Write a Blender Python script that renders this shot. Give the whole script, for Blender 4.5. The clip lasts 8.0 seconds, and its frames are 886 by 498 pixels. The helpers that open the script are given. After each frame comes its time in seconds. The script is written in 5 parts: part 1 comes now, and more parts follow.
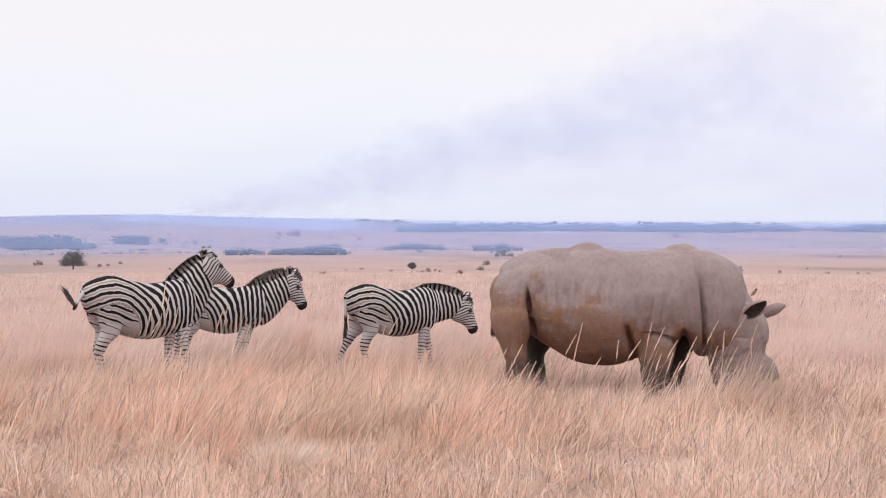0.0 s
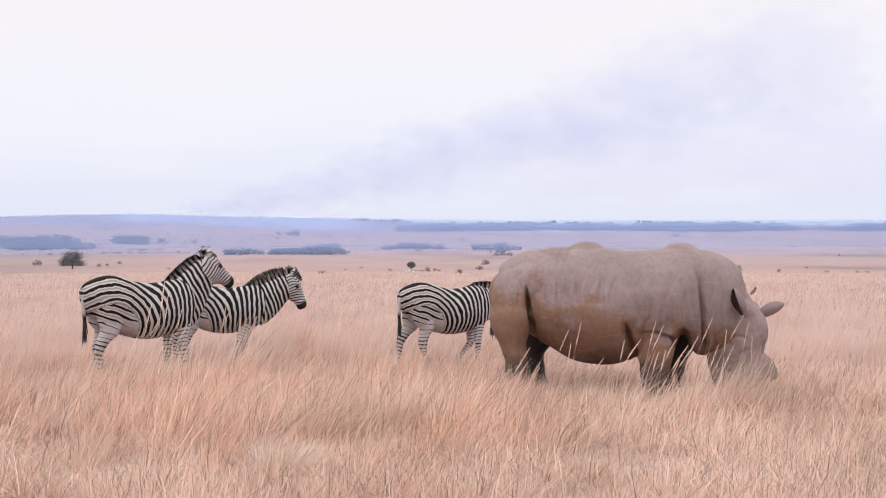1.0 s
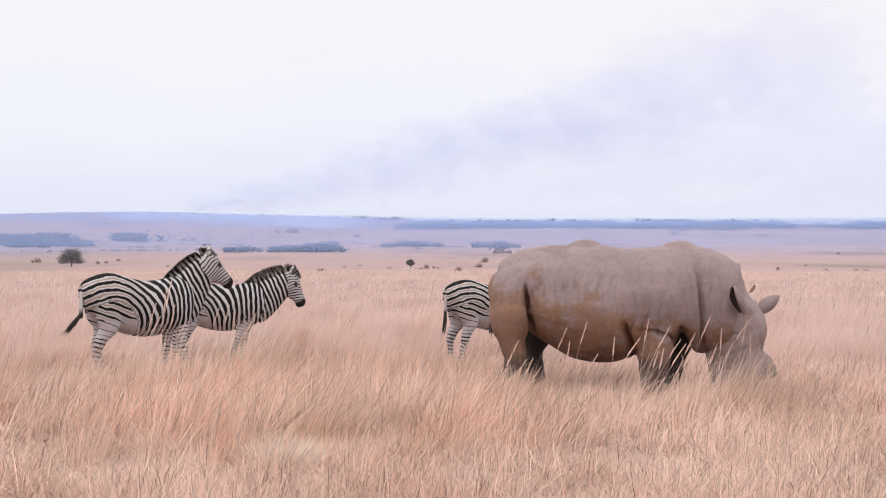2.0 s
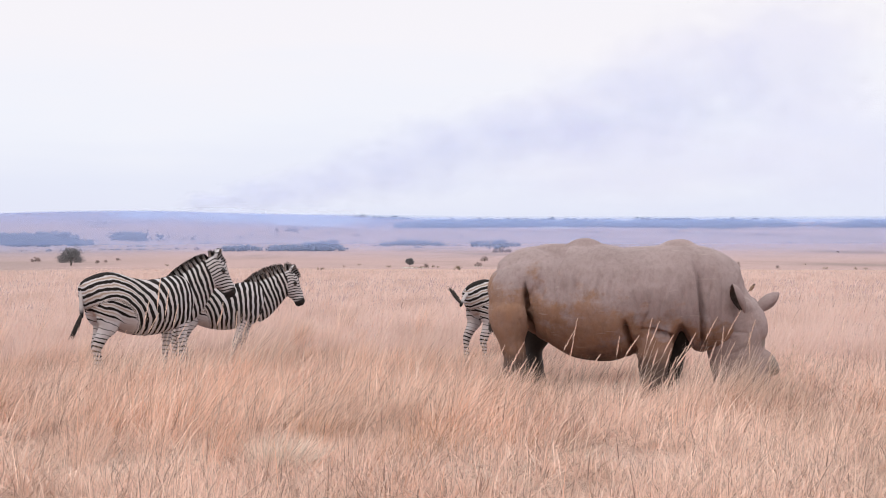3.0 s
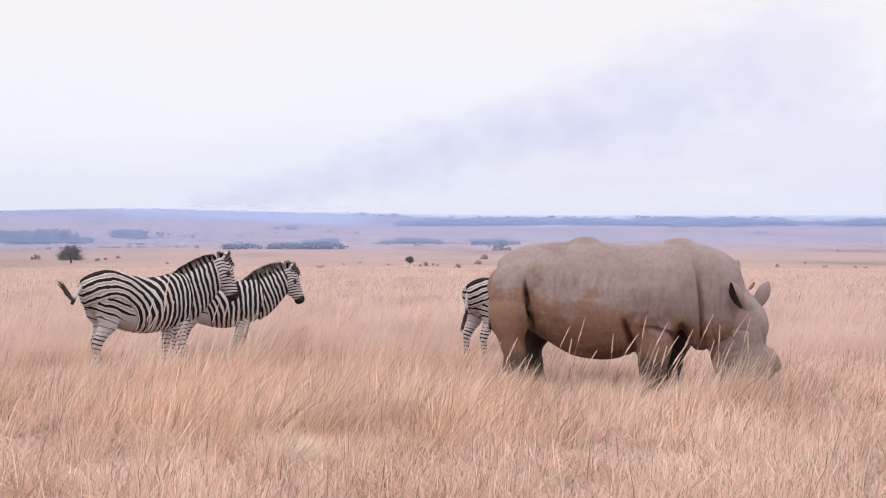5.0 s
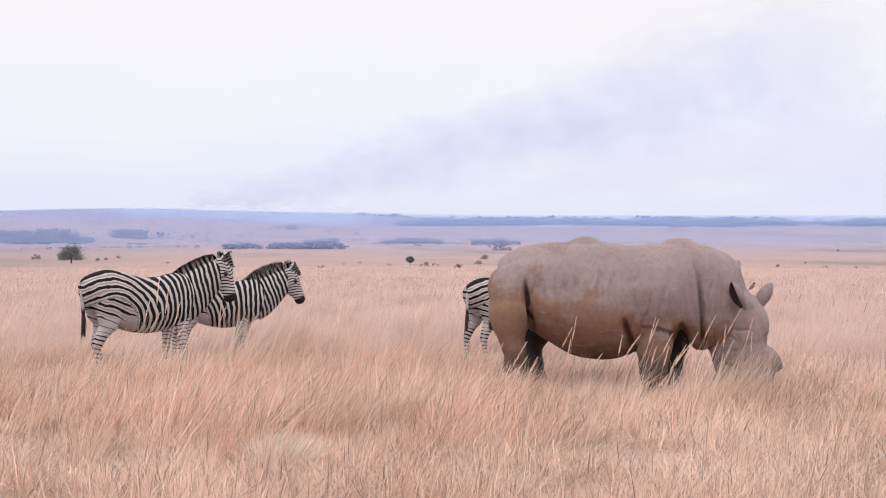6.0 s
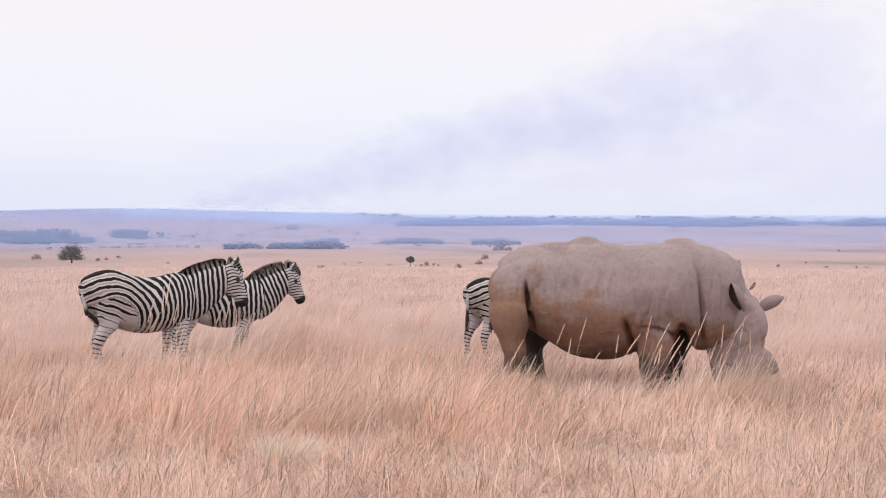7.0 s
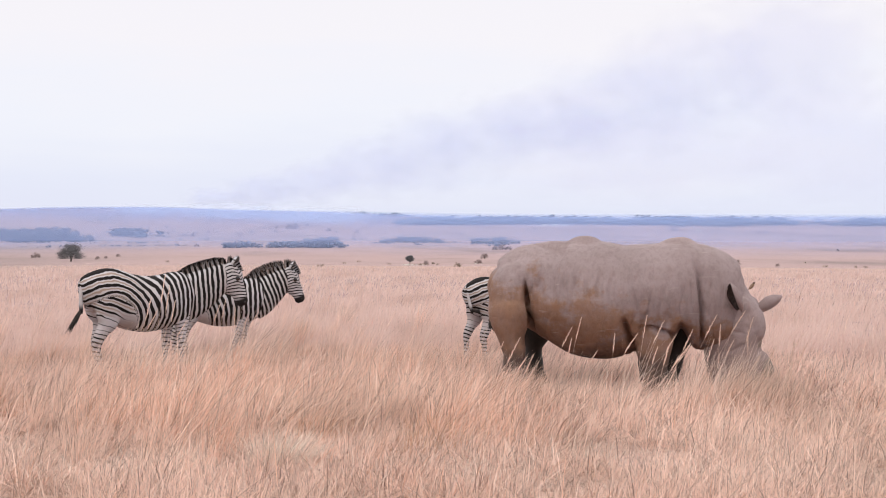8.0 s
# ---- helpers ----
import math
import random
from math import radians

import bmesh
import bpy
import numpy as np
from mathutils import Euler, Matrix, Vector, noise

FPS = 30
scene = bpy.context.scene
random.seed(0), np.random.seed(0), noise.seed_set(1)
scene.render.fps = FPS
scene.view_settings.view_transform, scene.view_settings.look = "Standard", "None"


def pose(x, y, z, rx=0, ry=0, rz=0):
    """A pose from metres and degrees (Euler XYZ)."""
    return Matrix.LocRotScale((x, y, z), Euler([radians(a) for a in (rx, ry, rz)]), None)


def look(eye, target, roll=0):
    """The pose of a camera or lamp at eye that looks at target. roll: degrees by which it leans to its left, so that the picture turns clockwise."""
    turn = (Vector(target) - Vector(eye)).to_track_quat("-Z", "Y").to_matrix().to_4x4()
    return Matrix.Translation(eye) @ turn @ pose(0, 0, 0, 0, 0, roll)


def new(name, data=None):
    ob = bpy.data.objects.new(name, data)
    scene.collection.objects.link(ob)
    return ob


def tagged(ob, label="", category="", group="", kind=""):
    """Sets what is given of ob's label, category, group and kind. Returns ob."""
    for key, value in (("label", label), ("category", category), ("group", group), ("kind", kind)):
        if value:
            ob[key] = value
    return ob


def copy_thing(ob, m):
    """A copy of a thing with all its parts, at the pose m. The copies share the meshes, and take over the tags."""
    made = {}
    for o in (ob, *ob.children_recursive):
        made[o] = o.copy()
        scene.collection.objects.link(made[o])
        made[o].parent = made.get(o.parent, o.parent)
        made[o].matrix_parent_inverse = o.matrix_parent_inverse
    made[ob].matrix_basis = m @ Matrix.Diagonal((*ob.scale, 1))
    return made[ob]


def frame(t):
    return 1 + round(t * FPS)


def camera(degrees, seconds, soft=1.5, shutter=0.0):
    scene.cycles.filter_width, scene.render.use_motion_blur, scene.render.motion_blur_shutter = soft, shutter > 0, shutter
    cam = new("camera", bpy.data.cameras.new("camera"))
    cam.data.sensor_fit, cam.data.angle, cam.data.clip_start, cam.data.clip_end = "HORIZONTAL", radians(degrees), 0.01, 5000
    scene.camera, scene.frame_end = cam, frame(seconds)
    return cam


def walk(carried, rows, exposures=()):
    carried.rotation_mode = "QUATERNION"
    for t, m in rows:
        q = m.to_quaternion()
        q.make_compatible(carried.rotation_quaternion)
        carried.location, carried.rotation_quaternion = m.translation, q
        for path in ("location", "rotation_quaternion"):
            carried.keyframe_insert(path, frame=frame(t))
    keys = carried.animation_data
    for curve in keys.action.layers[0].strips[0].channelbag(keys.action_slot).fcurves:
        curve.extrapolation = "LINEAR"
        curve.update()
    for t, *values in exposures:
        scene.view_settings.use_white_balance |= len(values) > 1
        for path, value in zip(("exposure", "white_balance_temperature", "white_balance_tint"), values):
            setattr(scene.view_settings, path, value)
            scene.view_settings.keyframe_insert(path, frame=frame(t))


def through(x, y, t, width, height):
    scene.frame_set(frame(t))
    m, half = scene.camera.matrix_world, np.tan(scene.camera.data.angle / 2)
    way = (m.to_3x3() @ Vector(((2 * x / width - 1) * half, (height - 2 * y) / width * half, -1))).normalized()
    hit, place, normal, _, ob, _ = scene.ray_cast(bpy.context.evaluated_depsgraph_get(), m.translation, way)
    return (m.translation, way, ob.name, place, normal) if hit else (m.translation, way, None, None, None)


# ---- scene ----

# ---------------------------------------------------------------- camera
LENS = 30.0
EYE = Vector((0.0, 0.0, 2.0))
FOCAL = 784 / math.tan(radians(LENS / 2))
cam = camera(LENS, 8.0, soft=1.0)


def aim(right, down, lean):
    """The tripod head turned right and down by small slopes."""
    return look(EYE, EYE + Vector((right, 1, -down)), lean)


# seconds, slope to the right and down (thousandths), lean in degrees
HEAD = [(0.0, 0.0, 14.0, 0.0), (0.5, 0.05, 14.24, -0.08), (1.0, 0.48, 14.4, -0.08), (1.5, 0.95, 15.05, -0.02),
        (3.0, 1.3, 16.47, -0.08), (3.5, 1.2, 16.42, -0.05), (4.0, 1.4, 16.85, 0.03), (4.5, 1.45, 17.48, -0.01),
        (6.0, 1.15, 17.62, 0.0), (6.5, 1.05, 17.62, 0.0), (7.0, 0.95, 17.62, 0.0), (7.5, 0.98, 17.78, 0.04),
        (8.0, 1.28, 18.18, 0.10)]
walk(cam, [(t, aim(a / 1000, b / 1000, c)) for t, a, b, c in HEAD])

# ---------------------------------------------------------------- light
SUN_HEIGHT, SUN_TURN = radians(64), radians(215)
world = bpy.data.worlds.new("overcast_sky")
scene.world = world
world.use_nodes = True


def build_sky():
    nt = world.node_tree
    nt.nodes.clear()
    n, l = nt.nodes.new, nt.links.new
    out, bg = n("ShaderNodeOutputWorld"), n("ShaderNodeBackground")
    sky = n("ShaderNodeTexSky")
    sky.sky_type, sky.sun_disc = "NISHITA", False
    sky.sun_elevation, sky.sun_rotation = SUN_HEIGHT, SUN_TURN
    dim = n("ShaderNodeVectorMath")
    dim.operation = "SCALE"
    dim.inputs["Scale"].default_value = 0.10
    l(sky.outputs[0], dim.inputs[0])
    co, sep = n("ShaderNodeTexCoord"), n("ShaderNodeSeparateXYZ")
    l(co.outputs["Generated"], sep.inputs[0])
    stretch = n("ShaderNodeMapping")
    stretch.inputs["Scale"].default_value = (4, 4, 22)
    l(co.outputs["Generated"], stretch.inputs[0])
    cloud = n("ShaderNodeTexNoise")
    cloud.inputs["Scale"].default_value = 1.3
    cloud.inputs["Detail"].default_value = 5
    l(stretch.outputs[0], cloud.inputs["Vector"])
    wob = n("ShaderNodeMath")
    wob.operation = "MULTIPLY_ADD"
    wob.inputs[1].default_value = 0.10
    l(cloud.outputs["Fac"], wob.inputs[0])
    l(sep.outputs["Z"], wob.inputs[2])
    ramp = n("ShaderNodeValToRGB")
    for pos, col in ((0.0, (0.80, 0.82, 1.0)), (0.06, (0.84, 0.87, 1.02)), (0.11, (0.93, 0.94, 1.03)),
                     (0.16, (0.99, 0.955, 1.0)), (0.27, (1.0, 0.955, 0.975)), (0.6, (2.0, 1.93, 1.95)), (1.0, (2.6, 2.52, 2.55))):
        e = ramp.color_ramp.elements.new(pos)
        e.color = (*col, 1)
    ramp.color_ramp.elements.remove(ramp.color_ramp.elements[-1])
    ramp.color_ramp.elements.remove(ramp.color_ramp.elements[0])
    l(wob.outputs[0], ramp.inputs[0])
    mix = n("ShaderNodeMix")
    mix.data_type = "RGBA"
    mix.inputs[0].default_value = 0.9
    l(dim.outputs[0], mix.inputs[6])
    l(ramp.outputs[0], mix.inputs[7])
    l(mix.outputs[2], bg.inputs[0])
    bg.inputs[1].default_value = 1.0
    l(bg.outputs[0], out.inputs[0])


build_sky()
sun = new("sun", bpy.data.lights.new("sun", "SUN"))
sun.data.energy, sun.data.angle, sun.data.color = 1.1, radians(28), (1.0, 0.95, 0.88)
sun.matrix_world = look((0, 0, 0), (-math.sin(SUN_TURN) * math.cos(SUN_HEIGHT), -math.cos(SUN_TURN) * math.cos(SUN_HEIGHT), -math.sin(SUN_HEIGHT)))
scene.view_settings.exposure = 0.0


# ---------------------------------------------------------------- materials
class Nodes:
    """A material with its node tree and short ways to add nodes."""

    def __init__(self, name):
        self.m = bpy.data.materials.new(name)
        self.m.use_nodes = True
        self.t = self.m.node_tree
        self.bsdf = self.t.nodes["Principled BSDF"]
        self.out = self.t.nodes["Material Output"]

    def add(self, kind):
        return self.t.nodes.new("ShaderNode" + kind)

    def link(self, a, b):
        self.t.links.new(a, b)

    def coords(self, which="Object"):
        return self.add("TexCoord").outputs[which]

    def place(self):
        return self.add("NewGeometry").outputs["Position"]

    def scaled(self, vec, sx, sy, sz):
        m = self.add("Mapping")
        m.inputs["Scale"].default_value = (sx, sy, sz)
        self.link(vec, m.inputs[0])
        return m.outputs[0]

    def noise(self, vec, scale, detail=3, rough=0.55):
        n = self.add("TexNoise")
        n.inputs["Scale"].default_value, n.inputs["Detail"].default_value = scale, detail
        n.inputs["Roughness"].default_value = rough
        self.link(vec, n.inputs["Vector"])
        return n.outputs["Fac"]

    def attr(self, name):
        a = self.add("Attribute")
        a.attribute_name = name
        return a.outputs["Fac"]

    def math(self, op, a, b=0.0, c=0.0):
        n = self.add("Math")
        n.operation = op
        for s, v in zip(n.inputs, (a, b, c)):
            if isinstance(v, (int, float)):
                s.default_value = v
            else:
                self.link(v, s)
        return n.outputs[0]

    def ramp(self, fac, stops, ease="LINEAR"):
        r = self.add("ValToRGB")
        r.color_ramp.interpolation = ease
        els = r.color_ramp.elements
        while len(els) < len(stops):
            els.new(0.5)
        for e, (p, c) in zip(els, stops):
            e.position = p
            e.color = (*c, 1) if len(c) == 3 else c
        self.link(fac, r.inputs[0])
        return r.outputs[0]

    def blend(self, fac, a, b, how="MIX"):
        n = self.add("Mix")
        n.data_type, n.blend_type = "RGBA", how
        for s, v in zip((n.inputs[0], n.inputs[6], n.inputs[7]), (fac, a, b)):
            if isinstance(v, (int, float)):
                s.default_value = v
            elif isinstance(v, tuple):
                s.default_value = (*v, 1)
            else:
                self.link(v, s)
        return n.outputs[2]

    def finish(self, colour, rough=0.8, bump=None, strength=0.3, distance=0.02, gloss=0.3):
        if isinstance(colour, tuple):
            self.bsdf.inputs["Base Color"].default_value = (*colour, 1)
        else:
            self.link(colour, self.bsdf.inputs["Base Color"])
        self.bsdf.inputs["Roughness"].default_value = rough
        self.bsdf.inputs["Specular IOR Level"].default_value = gloss
        if bump is not None:
            b = self.add("Bump")
            b.inputs["Strength"].default_value, b.inputs["Distance"].default_value = strength, distance
            self.link(bump, b.inputs["Height"])
            self.link(b.outputs[0], self.bsdf.inputs["Normal"])
        return self.m


def grey(v):
    return (v, v, v)


def ground_material():
    k = Nodes("dry_veld")
    p = k.place()
    flat = k.scaled(p, 1, 1, 0.02)
    broad = k.noise(k.scaled(flat, 1, 0.3, 1), 0.004, 5, 0.6)
    mid = k.noise(k.scaled(flat, 1, 0.35, 1), 0.03, 5, 0.6)
    fine = k.noise(flat, 1.6, 6, 0.7)
    straw = k.noise(k.scaled(flat, 1, 0.5, 1), 14, 5, 0.7)
    base = k.ramp(broad, ((0.35, (0.345, 0.237, 0.233)), (0.5, (0.406, 0.286, 0.28)), (0.65, (0.319, 0.233, 0.237))))
    patch = k.ramp(mid, ((0.36, (0.328, 0.246, 0.248)), (0.52, (0.432, 0.303, 0.29)), (0.7, (0.388, 0.29, 0.284))))
    col = k.blend(0.65, base, patch)
    scrub = k.noise(k.scaled(flat, 1, 0.22, 1), 0.011, 6, 0.7)
    col = k.blend(k.ramp(scrub, ((0.50, grey(0)), (0.60, grey(0.7)))), col, (0.164, 0.132, 0.129))
    burnt = k.noise(k.scaled(flat, 1, 0.15, 1), 0.0035, 4, 0.6)
    col = k.blend(k.ramp(burnt, ((0.47, grey(0)), (0.60, grey(0.65)))), col, (0.259, 0.206, 0.207))
    col = k.blend(k.ramp(fine, ((0.3, grey(0.0)), (0.75, grey(0.55)))), col, (0.215, 0.145, 0.124))
    col = k.blend(k.ramp(straw, ((0.45, grey(0)), (0.7, grey(0.6)))), col, (0.536, 0.409, 0.393))
    return k.finish(col, 0.95, straw, 0.6, 0.05, 0.1)


def grass_material(name, dry, red, pale, through=0.25, even=0.0):
    k = Nodes(name)
    p = k.place()
    patch = k.noise(p, 0.55, 3, 0.6)
    band = k.noise(k.scaled(p, 1, 0.35, 0), 0.08, 4, 0.6)
    rnd = k.add("NewGeometry").outputs["Random Per Island"]
    col = k.blend(k.ramp(patch, ((0.40, grey(0)), (0.60, grey(1)))), dry, red)
    col = k.blend(k.ramp(band, ((0.42, grey(0)), (0.62, grey(0.55)))), col, dry)
    col = k.blend(k.ramp(rnd, ((0.0, grey(0)), (0.55, grey(0.15)), (0.9, grey(0.9)))), col, pale)
    shade = k.ramp(k.math("FRACT", k.math("MULTIPLY", rnd, 37.7)), ((0.0, grey(0.30 + 0.60 * even)), (0.20, grey(0.62 + 0.34 * even)), (0.42, grey(0.96)), (1.0, grey(1.16 - 0.16 * even))))
    col = k.blend(1.0, col, shade, "MULTIPLY")
    mottle = k.noise(k.scaled(p, 1, 0.3, 0), 0.7, 4, 0.6)
    col = k.blend(1.0, col, k.ramp(mottle, ((0.34, (0.84, 0.81, 0.78)), (0.50, grey(1.0)), (0.66, (1.05, 1.06, 1.06)))), "MULTIPLY")
    k.finish(col, 0.75, gloss=0.2)
    tr, mx = k.add("BsdfTranslucent"), k.add("MixShader")
    k.link(col, tr.inputs[0])
    mx.inputs[0].default_value = through
    k.link(k.bsdf.outputs[0], mx.inputs[1])
    k.link(tr.outputs[0], mx.inputs[2])
    k.link(mx.outputs[0], k.out.inputs[0])
    return k.m


def zebra_material():
    """Black and white coat; the stripes follow the mesh's phase, their width its duty."""
    k = Nodes("zebra_coat")
    p = k.coords()
    wob = k.math("MULTIPLY_ADD", k.noise(p, 5.0, 2), 0.75, -0.375)
    fine = k.math("MULTIPLY_ADD", k.noise(p, 22.0, 2), 0.18, -0.09)
    ph = k.math("ADD", k.attr("phase"), k.math("ADD", wob, fine))
    wave = k.math("MULTIPLY_ADD", k.math("SINE", k.math("MULTIPLY", ph, 2 * math.pi)), 0.5, 0.5)
    over = k.math("SUBTRACT", wave, k.attr("bare"))
    black = k.ramp(k.math("MULTIPLY_ADD", over, 1.0, 0.5), ((0.44, grey(0)), (0.56, grey(1))))
    half = k.math("MULTIPLY_ADD", k.math("SINE", k.math("MULTIPLY", ph, 2 * math.pi)), -0.5, 0.5)
    ghost = k.math("MULTIPLY", k.ramp(half, ((0.86, grey(0)), (0.96, grey(0.85)))), k.attr("ghost"))
    dirt = k.noise(p, 3.0, 4, 0.65)
    white = k.blend(k.ramp(dirt, ((0.4, grey(0)), (0.7, grey(0.8)))), (0.48, 0.46, 0.485), (0.40, 0.345, 0.325))
    white = k.blend(ghost, white, (0.27, 0.19, 0.14))
    hair = k.noise(k.scaled(p, 1, 1, 1), 160, 3)
    dark = k.blend(hair, (0.006, 0.005, 0.005), (0.020, 0.016, 0.015))
    col = k.blend(black, white, dark)
    col = k.blend(k.attr("dark"), col, (0.017, 0.014, 0.014))
    return k.finish(col, 0.8, hair, 0.25, 0.004, 0.08)


def hide_material(name, mud_shade):
    k = Nodes(name)
    p = k.coords()
    big = k.noise(p, 1.6, 4, 0.6)
    mid = k.noise(p, 6.0, 5, 0.65)
    mud = k.noise(k.scaled(p, 1, 1, 1.3), 2.3, 5, 0.7)
    cell = k.add("TexVoronoi")
    cell.feature = "DISTANCE_TO_EDGE"
    cell.inputs["Scale"].default_value = 48
    k.link(p, cell.inputs["Vector"])
    crack = k.ramp(cell.outputs[0], ((0.0, grey(0)), (0.09, grey(1))))
    streak = k.noise(k.scaled(p, 1.7, 2.0, 15), 1.5, 4, 0.65)
    col = k.ramp(big, ((0.3, (0.233, 0.172, 0.170)), (0.7, (0.312, 0.237, 0.236))))
    col = k.blend(k.ramp(mid, ((0.38, grey(0)), (0.72, grey(0.5)))), col, (0.208, 0.154, 0.144))
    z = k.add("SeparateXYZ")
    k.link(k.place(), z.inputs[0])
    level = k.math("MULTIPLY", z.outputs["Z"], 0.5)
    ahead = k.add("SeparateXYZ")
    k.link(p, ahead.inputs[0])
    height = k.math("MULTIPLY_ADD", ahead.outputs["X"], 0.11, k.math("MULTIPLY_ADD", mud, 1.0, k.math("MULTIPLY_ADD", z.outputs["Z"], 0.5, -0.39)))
    fac = k.math("MULTIPLY", k.ramp(height, ((0.52, grey(0.95 * mud_shade)), (0.65, grey(0)))), k.ramp(mid, ((0.30, grey(0.7)), (0.60, grey(1)))))
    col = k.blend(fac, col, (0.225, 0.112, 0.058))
    # Shade of the belly put into the hide: darker towards the feet, mud-patched.
    low_shade = k.math("ADD", k.ramp(level, ((0.10, grey(0.5)), (0.34, grey(0.0)))), k.math("MULTIPLY", mud, 0.6))
    col = k.blend(k.ramp(low_shade, ((0.38, grey(0)), (0.58, grey(0.92 * mud_shade)))), col, (0.055, 0.038, 0.031))
    col = k.blend(k.ramp(streak, ((0.63, grey(0)), (0.72, grey(0.5)))), col, (0.40, 0.33, 0.305))
    col = k.blend(1.0, col, k.ramp(crack, ((0, grey(0.94)), (1, grey(1)))), "MULTIPLY")
    wrinkle = k.noise(k.scaled(p, 1.5, 1, 0.8), 15, 4, 0.6)
    col = k.blend(k.ramp(wrinkle, ((0.46, grey(0)), (0.64, grey(0.42)))), col, k.blend(1.0, col, (0.66, 0.62, 0.60), "MULTIPLY"))
    h = k.math("ADD", k.math("MULTIPLY", crack, 0.10), k.math("ADD", k.math("MULTIPLY", mid, 1.2), k.math("MULTIPLY", wrinkle, -0.55)))
    # Paler tone blended in by noise, twice as strong on head and ears.
    pale_mix = 0.2 if mud_shade < 0.5 else 0.1
    col = k.blend(k.math("MULTIPLY", k.ramp(big, ((0.35, grey(0.4)), (0.6, grey(1)))), pale_mix), col, (0.475, 0.375, 0.36))
    return k.finish(col, 0.72, h, 0.6, 0.03, 0.35)


def plain_material(name, a, b, scale, rough=0.8, strength=0.3, gloss=0.3):
    k = Nodes(name)
    f = k.noise(k.coords(), scale, 5, 0.65)
    return k.finish(k.blend(k.ramp(f, ((0.3, grey(0)), (0.7, grey(1)))), a, b), rough, f, strength, 0.02, gloss)


def leaf_material(name, a, b, c):
    k = Nodes(name)
    rnd = k.add("NewGeometry").outputs["Random Per Island"]
    f = k.noise(k.place(), 0.02, 3)
    col = k.blend(rnd, a, b)
    col = k.blend(k.ramp(f, ((0.4, grey(0)), (0.65, grey(0.7)))), col, c)
    return k.finish(col, 0.8, gloss=0.2)


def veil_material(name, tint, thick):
    """Thin haze painted on a sheet: its tint thickens from the ground up and ends along the skyline."""
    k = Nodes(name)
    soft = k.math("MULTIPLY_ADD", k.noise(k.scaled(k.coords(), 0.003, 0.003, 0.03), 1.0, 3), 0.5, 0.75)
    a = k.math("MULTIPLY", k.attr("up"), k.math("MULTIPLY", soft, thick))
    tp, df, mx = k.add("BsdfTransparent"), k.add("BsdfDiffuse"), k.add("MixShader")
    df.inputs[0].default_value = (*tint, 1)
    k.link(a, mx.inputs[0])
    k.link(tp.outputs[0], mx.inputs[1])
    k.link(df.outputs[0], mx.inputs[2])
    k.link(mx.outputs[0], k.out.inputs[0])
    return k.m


def smoke_material(name, tint, thick):
    """A soft-edged smoke puff, ragged by two scales of noise."""
    k = Nodes(name)
    p = k.coords()
    ball = k.add("TexGradient")
    ball.gradient_type = "SPHERICAL"
    rag = k.add("VectorMath")
    rag.operation = "MULTIPLY_ADD"
    nz = k.add("TexNoise")
    nz.inputs["Scale"].default_value, nz.inputs["Detail"].default_value = 2.0, 4.0
    where = k.add("VectorMath")
    where.operation = "ADD"
    rnd = k.add("ObjectInfo").outputs["Random"]
    off = k.math("MULTIPLY", rnd, 50.0)
    k.link(p, where.inputs[0])
    k.link(off, where.inputs[1])
    k.link(where.outputs[0], nz.inputs["Vector"])
    shift = k.add("VectorMath")
    shift.operation = "SUBTRACT"
    k.link(nz.outputs["Color"], shift.inputs[0])
    shift.inputs[1].default_value = (0.5, 0.5, 0.5)
    rag.inputs[1].default_value = (0.7, 0.7, 0.7)
    k.link(shift.outputs[0], rag.inputs[0])
    k.link(p, rag.inputs[2])
    k.link(rag.outputs[0], ball.inputs[0])
    body = k.ramp(ball.outputs["Fac"], ((0.0, grey(0)), (0.75, grey(1))), "EASE")
    a = k.math("MULTIPLY", body, thick)
    tp, df, mx = k.add("BsdfTransparent"), k.add("BsdfDiffuse"), k.add("MixShader")
    df.inputs[0].default_value = (*tint, 1)
    k.link(a, mx.inputs[0])
    k.link(tp.outputs[0], mx.inputs[1])
    k.link(df.outputs[0], mx.inputs[2])
    k.link(mx.outputs[0], k.out.inputs[0])
    return k.m


GROUND = ground_material()
FAR = grass_material("far_dry_grass", (0.755, 0.578, 0.515), (0.68, 0.49, 0.425), (0.79, 0.62, 0.56), 0.35, 0.95)
MID = grass_material("plain_dry_grass", (0.775, 0.575, 0.495), (0.70, 0.485, 0.40), (0.86, 0.68, 0.60), 0.3, 0.10)
STRAW = grass_material("pale_straw", (0.767, 0.567, 0.478), (0.713, 0.494, 0.406), (0.907, 0.711, 0.608))
TALL = grass_material("tall_dry_grass", (0.80, 0.590, 0.485), (0.725, 0.425, 0.30), (0.94, 0.745, 0.635))
GRASS = grass_material("dry_grass", (0.788, 0.561, 0.473), (0.715, 0.435, 0.33), (0.929, 0.721, 0.625))
STALK = grass_material("seed_stalks", (0.83, 0.65, 0.55), (0.78, 0.575, 0.48), (0.90, 0.76, 0.67), 0.4, 0.3)
COAT = zebra_material()
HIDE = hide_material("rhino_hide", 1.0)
CLEAN_HIDE = hide_material("clean_rhino_hide", 0.22)
# Mud colour taken near black: the shade behind the body is in it.
SHADED_MUD = plain_material("shaded_black_mud", (0.010, 0.008, 0.007), (0.030, 0.022, 0.019), 7, 0.6, 0.6, 0.4)
EAR_LINING = plain_material("ear_lining", (0.035, 0.028, 0.026), (0.12, 0.092, 0.085), 25)
PALE_LINING = plain_material("grey_ear_lining", (0.10, 0.085, 0.08), (0.24, 0.21, 0.20), 25)
